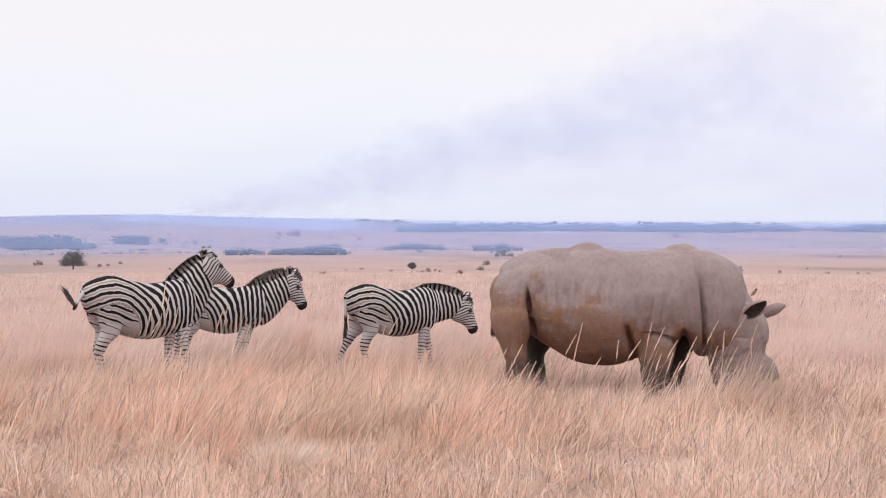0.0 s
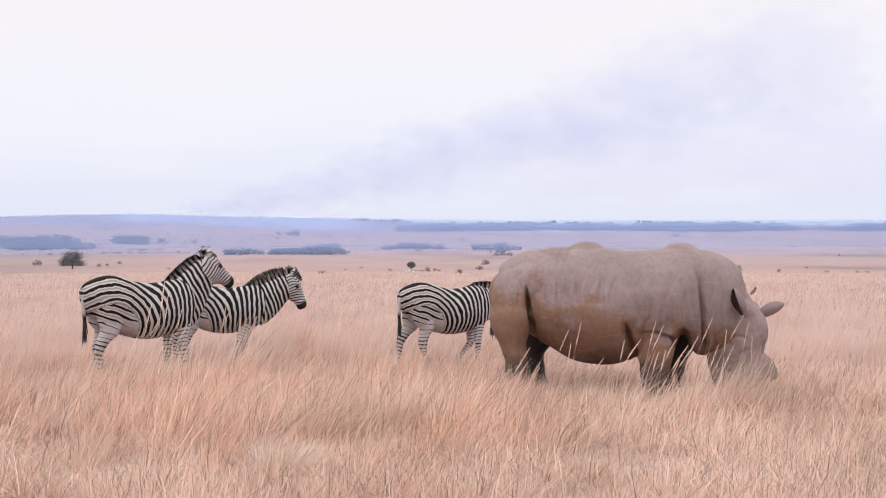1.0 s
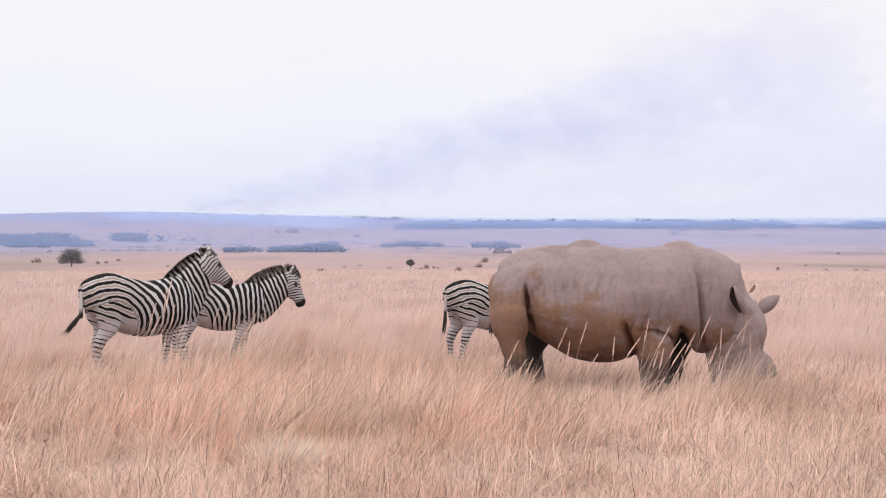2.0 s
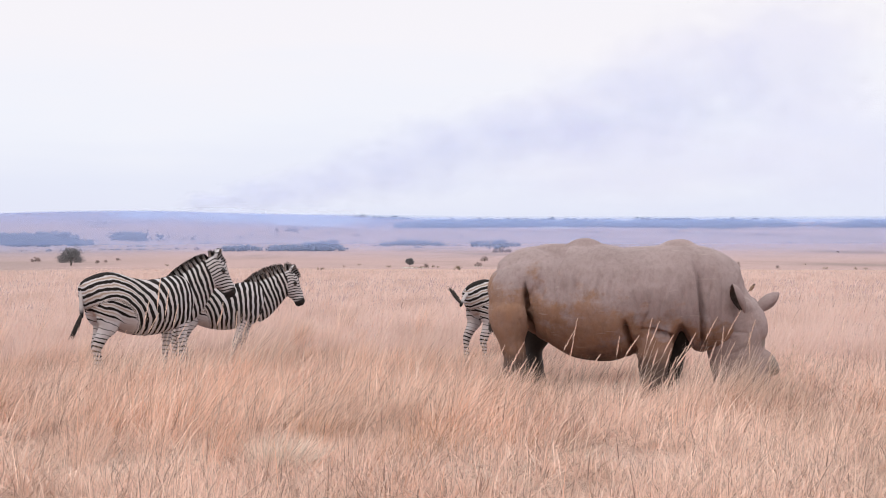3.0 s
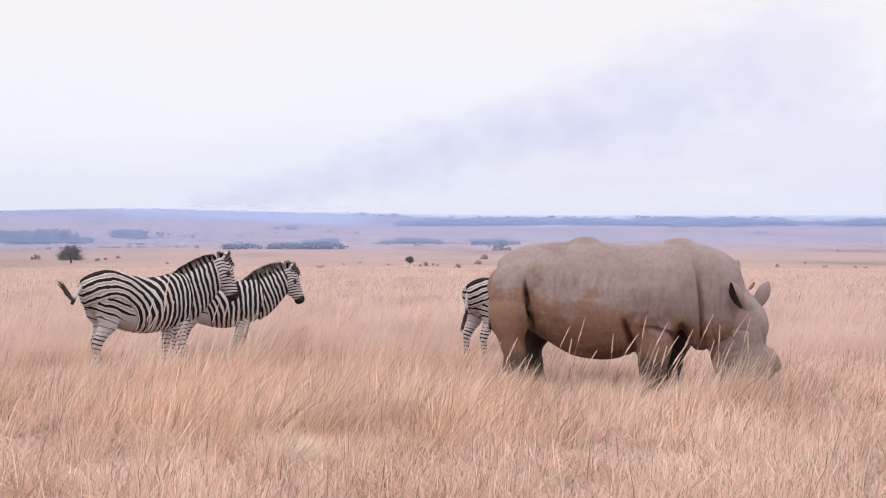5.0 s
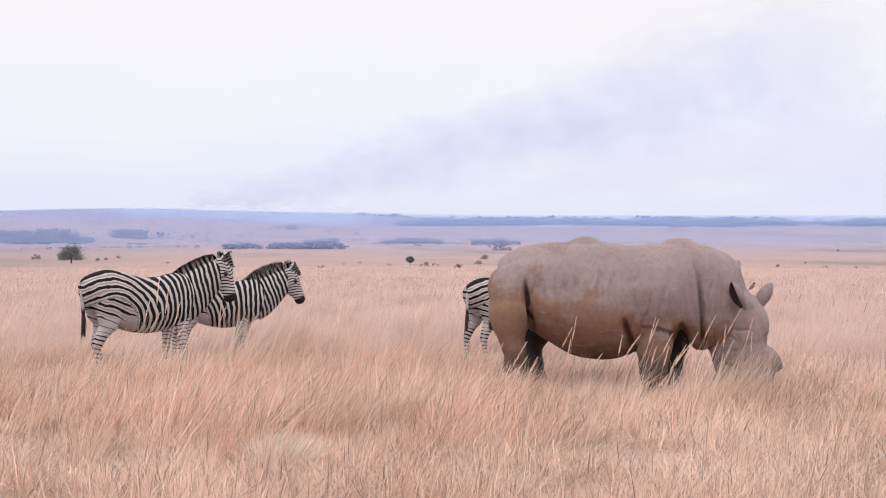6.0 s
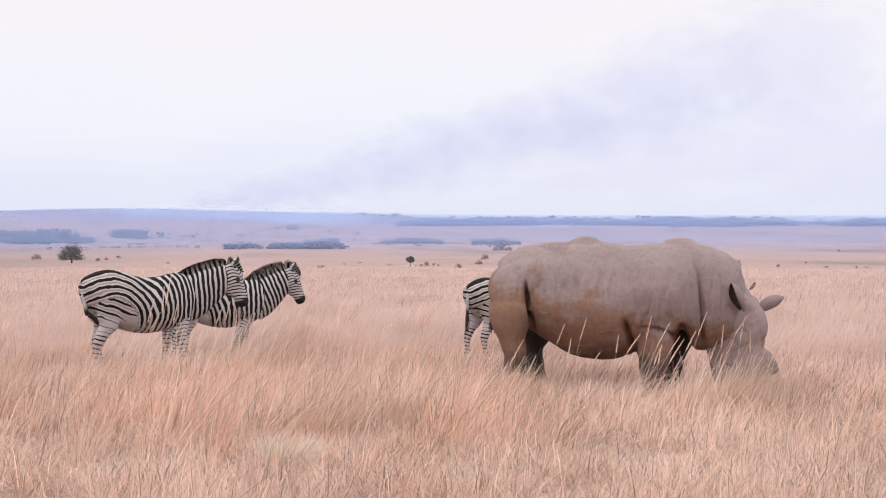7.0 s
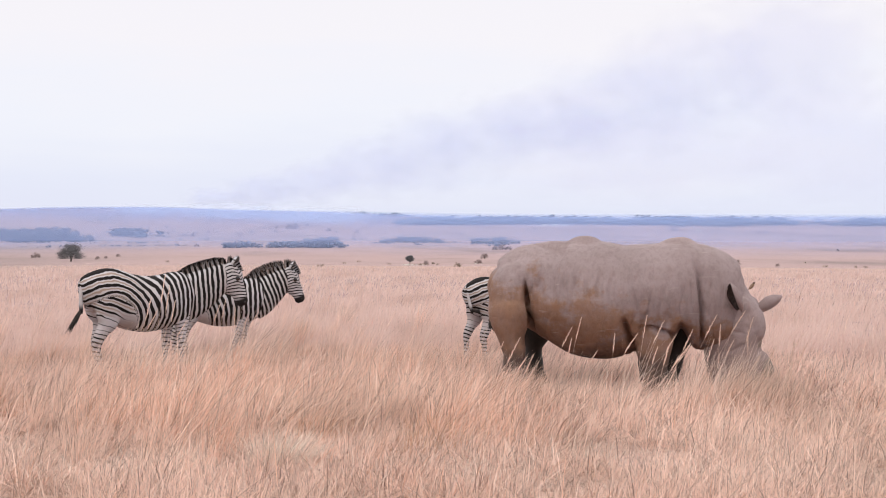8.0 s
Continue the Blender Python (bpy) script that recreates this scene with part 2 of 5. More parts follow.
EYE_BLACK = plain_material("eye", (0.01, 0.008, 0.008), (0.02, 0.015, 0.012), 10, 0.15, 0.0, 0.5)
HOOF = plain_material("hoof", (0.03, 0.026, 0.024), (0.07, 0.06, 0.05), 20)
HORN = plain_material("horn", (0.17, 0.13, 0.11), (0.25, 0.20, 0.17), 14, 0.7)
DARK_HAIR = plain_material("dark_hair", (0.015, 0.012, 0.012), (0.05, 0.038, 0.032), 60, 0.7)
BARK = plain_material("bark", (0.06, 0.05, 0.042), (0.14, 0.115, 0.095), 4)
# Tree leaf grey shifted slightly to blue for haze.
TREE_LEAF = leaf_material("tree_leaf", (0.110, 0.112, 0.118), (0.185, 0.182, 0.188), (0.138, 0.138, 0.145))
# Far woods: the blue of the haze is mixed into the leaf colour.
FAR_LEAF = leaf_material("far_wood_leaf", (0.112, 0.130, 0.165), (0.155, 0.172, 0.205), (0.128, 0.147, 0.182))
BUSH_LEAF = leaf_material("grey_bush_leaf", (0.29, 0.225, 0.22), (0.39, 0.31, 0.295), (0.33, 0.26, 0.255))
# Ridge trees are paler and bluer still, haze painted into the leaves.
HAZED_LEAF = leaf_material("hazed_ridge_leaf", (0.13, 0.155, 0.185), (0.18, 0.205, 0.235), (0.15, 0.18, 0.21))
DRY_LEAF = leaf_material("dry_shrub_leaf", (0.20, 0.15, 0.10), (0.30, 0.22, 0.15), (0.16, 0.12, 0.09))
TWIG = plain_material("dead_twig", (0.05, 0.035, 0.028), (0.12, 0.08, 0.06), 30)


# ---------------------------------------------------------------- mesh helpers
def mesh_from(name, verts, faces, material, smooth=True):
    me = bpy.data.meshes.new(name)
    me.from_pydata([tuple(v) for v in verts], [], [tuple(f) for f in faces])
    me.materials.append(material)
    if smooth:
        me.polygons.foreach_set("use_smooth", [True] * len(me.polygons))
    me.update()
    return me


def under(name, me, parent, label=""):
    ob = new(name, me)
    ob.parent = parent
    return tagged(ob, label)


def curve_through(rows, steps):
    """Catmull-Rom through the rows."""
    r = np.asarray(rows, float)
    p = np.vstack([2 * r[0] - r[1], r, 2 * r[-1] - r[-2]])
    out = []
    for i in range(len(r) - 1):
        a, b, c, d = p[i:i + 4]
        for t in np.linspace(0, 1, steps, endpoint=False):
            out.append(0.5 * (2 * b + (c - a) * t + (2 * a - 5 * b + 4 * c - d) * t * t + (3 * b - a - 3 * c + d) * t ** 3))
    out.append(r[-1])
    return np.array(out)


def loft(rows, steps=4, seg=20, square=2.0):
    """A closed body through rows of x, y, z, half width across, half height in the upright plane of the spine."""
    c = curve_through(rows, steps)
    c[:, 3:] = np.maximum(c[:, 3:], 0.0006)
    tang = np.gradient(c[:, :3], axis=0)
    tang /= np.linalg.norm(tang, axis=1)[:, None] + 1e-9
    verts, faces = [], []
    for (x, y, z, w, h), t in zip(c, tang):
        up = np.array((-t[2], 0, t[0]))
        up /= np.linalg.norm(up) + 1e-9
        for j in range(seg):
            a = 2 * math.pi * j / seg
            ca, sa = math.cos(a), math.sin(a)
            ca, sa = math.copysign(abs(ca) ** (2 / square), ca), math.copysign(abs(sa) ** (2 / square), sa)
            verts.append(np.array((x, y, z)) + np.array((0, 1, 0)) * w * ca + up * h * sa)
    n = len(c)
    for i in range(n - 1):
        for j in range(seg):
            k = (j + 1) % seg
            faces.append((i * seg + j, i * seg + k, (i + 1) * seg + k, (i + 1) * seg + j))
    verts += [c[0, :3], c[-1, :3]]
    a, b = n * seg, n * seg + 1
    for j in range(seg):
        k = (j + 1) % seg
        faces.append((a, k, j))
        faces.append((b, (n - 1) * seg + j, (n - 1) * seg + k))
    return np.array(verts), faces


def blob(x, y, z, a, b, c):
    """An ellipsoid as vertices and faces."""
    rows = [(x + a * math.sin(q), y, z, b * math.cos(q), c * math.cos(q)) for q in np.linspace(-1.5, 1.5, 9)]
    return loft(rows, 2, 18)


def melt(name, pieces, voxel, smooth, material):
    """Fuses overlapping bodies into one skin."""
    verts, faces = [], []
    for v, f in pieces:
        o = len(verts)
        verts.extend(v)
        faces.extend([tuple(i + o for i in q) for q in f])
    tmp = bpy.data.objects.new("tmp", mesh_from("tmp", verts, faces, material))
    scene.collection.objects.link(tmp)
    r = tmp.modifiers.new("r", "REMESH")
    r.mode, r.voxel_size, r.use_smooth_shade = "VOXEL", voxel, True
    s = tmp.modifiers.new("s", "SMOOTH")
    s.factor, s.iterations = 0.5, smooth
    dg = bpy.context.evaluated_depsgraph_get()
    me = bpy.data.meshes.new_from_object(tmp.evaluated_get(dg))
    bpy.data.objects.remove(tmp)
    me.name = name
    me.materials.clear()
    me.materials.append(material)
    me.polygons.foreach_set("use_smooth", [True] * len(me.polygons))
    return me


def points_of(me):
    co = np.empty(len(me.vertices) * 3)
    me.vertices.foreach_get("co", co)
    return co.reshape(-1, 3)


def set_points(me, co):
    me.vertices.foreach_set("co", np.ascontiguousarray(co, float).ravel())
    me.update()


def give(me, name, values):
    a = me.attributes.new(name, "FLOAT", "POINT")
    a.data.foreach_set("value", np.ascontiguousarray(values, np.float32))


def step(x, a, b):
    t = np.clip((x - a) / (b - a), 0, 1)
    return t * t * (3 - 2 * t)


# ---------------------------------------------------------------- the land
DIST = (0, 25, 60, 100, 180, 300, 450, 650, 950, 1250, 1600, 2100, 2700, 3300, 3700, 4200, 4700)
LEFT = (0, 0, -0.1, -1.0, -3.0, -5.7, -8.0, -10.2, -12.6, -14.2, -14.4, -12.4, -7.2, 4.5, 15.0, 26.5, 20.0)
RIGHT = (0, 0, -0.1, -1.0, -3.2, -6.2, -8.6, -10.5, -12.0, -12.0, -11.2, -10.8, -10.0, -8.0, -4.0, -0.5, -2.0)


# the near crest and the far ridge, by bearing across the view: height over the eye's level for each metre of distance
BEARING = (-300, 0, 100, 190, 300, 420, 560, 640, 784, 900, 1700)
CREST = tuple((400 - v) / 2926 for v in (388, 385, 385, 391, 395, 401, 408, 411, 411, 410, 409))
RIDGE = tuple((400 - v) / 2926 for v in (389, 385, 382.5, 381.5, 382, 386.5, 390, 392.5, 398, 401.5, 401.5))


def land(x, y):
    """Height of the ground."""
    d = np.hypot(x, y)
    side = np.asarray(x) / np.maximum(d, 1)
    w = step(side, -0.12, 0.0)
    z = np.interp(d, DIST, LEFT) * (1 - w) + np.interp(d, DIST, RIGHT) * w
    roll = np.sin(x * 0.0061 + 1.0) * np.sin(y * 0.0023) * 1.2 + np.sin(x * 0.017 + y * 0.003) * 0.35
    near = z + roll * np.clip((d - 120) / 1500, 0, 1)
    px = 784 + 2926 * x / np.maximum(np.abs(y), 1)
    crest, ridge = 2 + 3300 * np.interp(px, BEARING, CREST), 2 + 4200 * np.interp(px, BEARING, RIDGE)
    up, down, far, end = step(d, 1900, 3400) , step(d, 3300, 3650), step(d, 3650, 4200), step(d, 4200, 4650)
    z = near * (1 - up) + (crest + 0.25 * roll) * up
    z = z - 14 * down
    return z * (1 - far) + (ridge + 0.2 * roll) * far - 12 * end


def spot(px, d):
    """The place on the ground at a bearing across the view and a distance."""
    x = (px - 784) / FOCAL * d
    return Vector((x, d, float(land(x, d))))


def build_ground():
    radii = np.concatenate([[0.0], np.geomspace(1.0, 4650, 170)])
    front = np.linspace(-20, 20, 161)
    back = np.linspace(20, 340, 81)[1:-1]
    ang = np.radians(np.concatenate([front, back]))
    verts = [(0, 0, 0)]
    for r in radii[1:]:
        x, y = r * np.sin(ang), r * np.cos(ang)
        z = land(x, y)
        verts.extend(zip(x, y, z))
    n = len(ang)
    faces = [(0, 1 + (j + 1) % n, 1 + j) for j in range(n)]
    for i in range(len(radii) - 2):
        a, b = 1 + i * n, 1 + (i + 1) * n
        for j in range(n):
            k = (j + 1) % n
            faces.append((a + j, a + k, b + k, b + j))
    tagged(new("ground", mesh_from("ground", verts, faces, GROUND)), "dry grassy plain sinking to a valley and far hills", "ground", kind="structure")


build_ground()


# the skyline: height over the eye's level for each metre of distance
SKYLINE = tuple((400 - v) / 2926 for v in (386.5, 382.5, 379.5, 378.5, 379, 383, 386, 386, 388.5, 390, 390))


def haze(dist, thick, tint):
    """An upright tinted sheet standing in for haze; it thickens from the ground up to its full strength."""
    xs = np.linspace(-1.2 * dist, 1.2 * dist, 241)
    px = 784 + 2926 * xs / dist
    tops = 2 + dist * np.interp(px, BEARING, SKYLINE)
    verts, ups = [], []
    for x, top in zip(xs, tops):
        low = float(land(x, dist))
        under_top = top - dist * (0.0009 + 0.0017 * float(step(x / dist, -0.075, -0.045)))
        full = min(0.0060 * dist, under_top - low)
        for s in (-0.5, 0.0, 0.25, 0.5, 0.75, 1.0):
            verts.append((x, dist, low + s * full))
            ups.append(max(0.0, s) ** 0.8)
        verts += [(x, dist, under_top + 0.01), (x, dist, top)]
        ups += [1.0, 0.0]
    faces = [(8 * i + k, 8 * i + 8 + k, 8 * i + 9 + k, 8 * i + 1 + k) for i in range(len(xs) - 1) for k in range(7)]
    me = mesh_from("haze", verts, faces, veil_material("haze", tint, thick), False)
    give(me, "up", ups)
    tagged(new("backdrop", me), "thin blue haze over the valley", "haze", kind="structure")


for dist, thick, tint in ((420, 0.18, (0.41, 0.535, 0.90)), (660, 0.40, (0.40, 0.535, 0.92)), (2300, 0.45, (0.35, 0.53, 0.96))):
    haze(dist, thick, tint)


# ---------------------------------------------------------------- animals
def ear_mesh(name, length, radius, material, wrap=105, tip=0.15, lining=None):
    """A cupped ear: a rolled leaf with thickness, opening to +x, standing up +z."""
    rows, cols, thick = 9, 11, radius * 0.12
    outer, inner = [], []
    for i in range(rows):
        s = i / (rows - 1)
        r = radius * (0.45 + 1.1 * s - 1.55 * s * s * s + tip * s)
        r = max(r, 0.006)
        for j in range(cols):
            a = radians(180 + wrap * (2 * j / (cols - 1) - 1))
            d = np.array((math.cos(a), math.sin(a), 0))
            c = np.array((0.25 * radius * math.sin(s * 2.6), 0, s * length))
            outer.append(c + d * r)
            inner.append(c + d * max(r - thick, 0.002))
    n = rows * cols
    faces = []
    for i in range(rows - 1):
        for j in range(cols - 1):
            q = (i * cols + j, i * cols + j + 1, (i + 1) * cols + j + 1, (i + 1) * cols + j)
            faces.append(q)
            faces.append(tuple(n + k for k in reversed(q)))
        for j in (0, cols - 1):
            faces.append((i * cols + j, (i + 1) * cols + j, n + (i + 1) * cols + j, n + i * cols + j))
    for j in range(cols - 1):
        k = (rows - 1) * cols + j
        faces.append((k, k + 1, n + k + 1, n + k))
    me = mesh_from(name, outer + inner, faces, material)
    if lining:
        me.materials.append(lining)
        me.polygons.foreach_set("material_index", [1 if min(f) >= n or (min(f) // cols == rows - 2 and max(f) >= n) else 0 for f in faces])
    return me


# ---- zebra
LEN = 0.92


def coat_on(me, phase, bare, ghost=0.0, dark=0.0):
    n = len(me.vertices)
    for key, v in (("phase", phase), ("bare", bare), ("ghost", ghost), ("dark", dark)):
        give(me, key, np.broadcast_to(np.asarray(v, float), (n,)))


def body_stripes(co):
    """Arcs round the stifle that run back over the rump, upright bands on the trunk, thin bars on the thigh, rings down the leg."""
    x, y, z = co.T
    k = 0.78 - 0.45 * step(x, -0.05, 0.45)
    front = step(x, -0.08, 0.36)
    dx, dz = x + 0.50, z - 0.62 - 0.20 * front
    dz = np.where(dz < 0, dz * front, dz)
    r = np.where(dx > 0, np.sqrt(dx ** 2 + k * dz ** 2), np.sqrt(0.8 * dx ** 2 + 0.78 * dz ** 2))
    inner = r < 0.335
    thigh = (np.maximum(z - 0.62, 0) + 0.36 * dx) / 0.080 + np.minimum(z - 0.62, 0) / 0.052
    ph = np.where(inner, thigh, (r - 0.356) / 0.074)
    belly = step(z, 0.70, 0.58) * step(x, -0.40, -0.2) * step(x, 0.38, 0.2)
    flank = np.exp(-((x + 0.22) / 0.13) ** 2 - ((z - 0.68) / 0.10) ** 2)
    bare = np.where(inner, 0.70 - 0.14 * step(z, 0.88, 1.0) + 0.26 * step(z, 0.86, 0.72) * step(z, 0.50, 0.60), 0.42 + 0.24 * step(x, -0.10, -0.42) - 0.10 * step(z, 1.12, 1.24) * step(x, -0.2, -0.45))
    bare = bare + 0.30 * belly * ~inner + 0.10 * flank - 0.04 * step(x, 0.0, 0.2) + 0.10 * step(z, 1.08, 0.98) * step(x, -0.42, -0.52) * ~inner
    bare = bare - 0.7 * step(np.abs(y), 0.03, 0.012) * step(z, 1.1, 1.2)
    ghost = step(x, 0.1, -0.30) * step(z, 0.7, 0.9)
    return ph, bare, ghost


def zebra_body(name, fat=1.0):
    rows = [(-0.80, 0, 0.98, 0.05, 0.06), (-0.76, 0, 0.995, 0.16, 0.17), (-0.66, 0, 1.03, 0.235, 0.24), (-0.46, 0, 1.015, 0.275, 0.305),
            (-0.2, 0, 0.925, 0.305, 0.325), (0.05, 0, 0.885, 0.325 * fat, 0.33), (0.3, 0, 0.91, 0.295 * fat, 0.32),
            (0.5, 0, 0.96, 0.24, 0.305), (0.64, 0, 0.97, 0.185, 0.25), (0.75, 0, 0.97, 0.10, 0.13)]
    pieces = [loft(rows, 4, 24)]
    for side in (-1, 1):
        pieces.append(blob(-0.50, side * 0.15, 0.91, 0.195, 0.125, 0.25))
        pieces.append(blob(0.47, side * 0.14, 0.88, 0.16, 0.105, 0.24))
        pieces.append(blob(0.02, side * 0.09, 0.82, 0.38, 0.22, 0.22))
    pieces.append(loft([(0.42, 0, 0.98, 0.19, 0.26), (0.58, 0, 1.01, 0.16, 0.22), (0.70, 0, 1.03, 0.12, 0.17)], 4, 20))
    me = melt(name, pieces, 0.02, 6, COAT)
    co = points_of(me)
    coat_on(me, *body_stripes(co))
    set_points(me, co * np.array((LEN, 1, 1)))
    return me


NECK = 0.565


def neck_parts(slant, fluff=0.0):
    rows = [(-0.20, 0, -0.03, 0.16, 0.24), (-0.05, 0, -0.015, 0.175, 0.265), (0.12, 0, -0.01, 0.15, 0.242), (0.29, 0, -0.005, 0.125, 0.202),
            (0.445, 0, -0.01, 0.102, 0.165), (0.54, 0, -0.025, 0.085, 0.125), (0.59, 0, -0.04, 0.04, 0.06)]
    v, f = loft(rows, 5, 24)
    me = mesh_from("neck", v, f, COAT)
    x, _, z = points_of(me).T
    coat_on(me, (x + z * slant) / 0.067 + 0.2, 0.42, 0.0)
    rng = random.Random(5)
    verts, faces, tone, phase = [], [], [], []
    for i in range(2600):
        u = rng.random()
        x0 = -0.20 + 0.81 * u
        top = float(np.interp(x0, [r[0] for r in rows], [r[2] + r[4] for r in rows])) - 0.02
        y0 = rng.gauss(0, 0.012)
        h = (0.065 + 0.05 * math.sin(min(u * 1.1, 1) * math.pi * 0.75)) * rng.uniform(0.82 - 0.15 * fluff, 1.06 + 0.3 * fluff) * (1 + 0.42 * fluff)
        lean = rng.gauss(0.02, 0.012 + 0.02 * fluff) + 0.06 * (u > 0.9)
        a = rng.uniform(-0.5, 0.5)
        wx, wy = 0.0035 * math.cos(a), 0.0035 * math.sin(a)
        o = len(verts)
        for s, w in ((0, 1), (0.6, 0.9), (1, 0.25)):
            for e in (-1, 1):
                verts.append((x0 + lean * s + e * wx * w, y0 + e * wy * w + rng.gauss(0, 0.006) * s, top + h * s))
                tone.append((0.85 - 0.6 * fluff) * max(0.0, (s - 0.45) / 0.55))
                phase.append((x0 + top * slant) / 0.067 + 0.2)
        faces += [(o, o + 1, o + 3, o + 2), (o + 2, o + 3, o + 5, o + 4)]
    mane = mesh_from("mane", verts, faces, COAT, False)
    coat_on(mane, phase, 0.46, 1.0, tone)
    return me, mane


def head_parts():
    rows = [(-0.09, 0, -0.06, 0.05, 0.06), (-0.04, 0, -0.05, 0.085, 0.105), (0.06, 0, -0.058, 0.100, 0.138), (0.15, 0, -0.062, 0.098, 0.140),
            (0.25, 0, -0.045, 0.076, 0.104), (0.35, 0, -0.030, 0.055, 0.074), (0.44, 0, -0.030, 0.052, 0.062), (0.50, 0, -0.036, 0.050, 0.056), (0.54, 0, -0.042, 0.028, 0.030)]
    v, f = loft(rows, 5, 22, 2.2)
    me = mesh_from("head", v, f, COAT)
    x, y, z = points_of(me).T
    fade = step(x, 0.405, 0.46)
    ph = (x - 0.55 * z) / 0.047 + (z + 0.05) * 10 * step(x, 0.32, 0.1) - np.abs(y) * 20 * step(z, 0.0, 0.06)
    coat_on(me, ph, 0.73, 0.0, fade)
    return me


def forelock_mesh(seed, fluff):
    """The end of the mane on the crown, standing up and forward."""
    rng = random.Random(seed)
    verts, faces, tone = [], [], []
    for i in range(520):
        x0, y0 = rng.uniform(-0.10, 0.05), rng.gauss(0, 0.015)
        h, lean, side = rng.uniform(0.055, 0.085) * (1 + 0.35 * fluff), rng.uniform(-0.01, 0.06) * (1 + 0.4 * fluff), rng.gauss(0, 0.014)
        a = rng.uniform(-0.6, 0.6)
        wx, wy = 0.0035 * math.cos(a), 0.0035 * math.sin(a)
        o = len(verts)
        for s, w in ((0, 1), (0.6, 0.9), (1, 0.25)):
            for e in (-1, 1):
                verts.append((x0 + lean * s + e * wx * w, y0 + side * s + e * wy * w, 0.02 + h * s))
                tone.append(0.7 * max(0.0, (s - 0.4) / 0.6))
        faces += [(o, o + 1, o + 3, o + 2), (o + 2, o + 3, o + 5, o + 4)]
    me = mesh_from("forelock", verts, faces, COAT, False)
    coat_on(me, [v[0] / 0.04 for v in verts], 0.5, 0.0, tone)
    return me


def zebra_legs(side, hind):
    """Upper leg about its hip or shoulder, lower leg about the hock or knee."""
    s = side
    if hind:
        up = [(-0.50, s * 0.13, 1.02, 0.06, 0.12), (-0.505, s * 0.12, 0.92, 0.07, 0.14), (-0.50, s * 0.145, 0.80, 0.098, 0.150), (-0.505, s * 0.15, 0.69, 0.09, 0.122),
              (-0.55, s * 0.14, 0.60, 0.066, 0.082), (-0.60, s * 0.135, 0.50, 0.050, 0.070), (-0.62, s * 0.135, 0.43, 0.043, 0.060), (-0.62, s * 0.135, 0.41, 0.025, 0.03)]
        lo = [(-0.615, s * 0.135, 0.48, 0.036, 0.052), (-0.62, s * 0.135, 0.40, 0.038, 0.052), (-0.605, s * 0.135, 0.28, 0.032, 0.038), (-0.595, s * 0.135, 0.15, 0.035, 0.041),
              (-0.58, s * 0.135, 0.09, 0.033, 0.037), (-0.565, s * 0.135, 0.06, 0.036, 0.041)]
        hip, knee = Vector((-0.48, s * 0.14, 0.98)), Vector((-0.62, s * 0.135, 0.44))
    else:
        up = [(0.47, s * 0.13, 1.02, 0.05, 0.10), (0.475, s * 0.11, 0.90, 0.06, 0.10), (0.48, s * 0.135, 0.78, 0.075, 0.112), (0.475, s * 0.135, 0.66, 0.062, 0.086),
              (0.47, s * 0.13, 0.55, 0.052, 0.062), (0.47, s * 0.13, 0.44, 0.046, 0.054), (0.472, s * 0.13, 0.39, 0.028, 0.03)]
        lo = [(0.472, s * 0.13, 0.45, 0.036, 0.04), (0.472, s * 0.13, 0.39, 0.044, 0.05), (0.468, s * 0.13, 0.28, 0.031, 0.035), (0.466, s * 0.13, 0.15, 0.034, 0.038),
              (0.478, s * 0.13, 0.09, 0.032, 0.036), (0.485, s * 0.13, 0.06, 0.035, 0.04)]
        hip, knee = Vector((0.45, s * 0.14, 0.98)), Vector((0.47, s * 0.13, 0.42))
    made = []
    for rows, pivot, name in ((up, hip, "leg"), (lo, knee, "lower_leg")):
        v, f = loft(rows, 4, 16)
        me = mesh_from(name, v, f, COAT)
        co = points_of(me)
        x, y, z = co.T
        if hind:
            ph, bare, ghost = body_stripes(co)
        else:
            ph, bare, ghost = z / 0.046 + np.abs(x - 0.47) * 3, 0.52 + 0.34 * step(z, 1.0, 0.75) * (1 - 0.3 * step(z, 0.5, 0.35)), np.zeros(len(z))
        inner = step(y * s, 0.12, 0.06)
        bare = bare + 0.05 * inner + 0.03 * step(z, 0.45, 0.3) - 0.35 * step(z, 0.16, 0.10)
        coat_on(me, ph, bare, ghost)
        set_points(me, co - np.array(pivot))
        made.append(me)
    hx = -0.55 if hind else 0.50
    hv, hf = loft([(hx - 0.01, s * 0.135, 0.085, 0.036, 0.04), (hx, s * 0.135, 0.06, 0.043, 0.05), (hx + 0.01, s * 0.135, 0.0, 0.052, 0.062)], 2, 14)
    hoof = mesh_from("hoof", hv - np.array(knee), hf, HOOF)
    hip.x, knee.x = hip.x * LEN, hip.x * LEN + knee.x - hip.x
    return made[0], made[1], hoof, hip, knee


TUFT_ROOT = (-0.03, 0, -0.29)


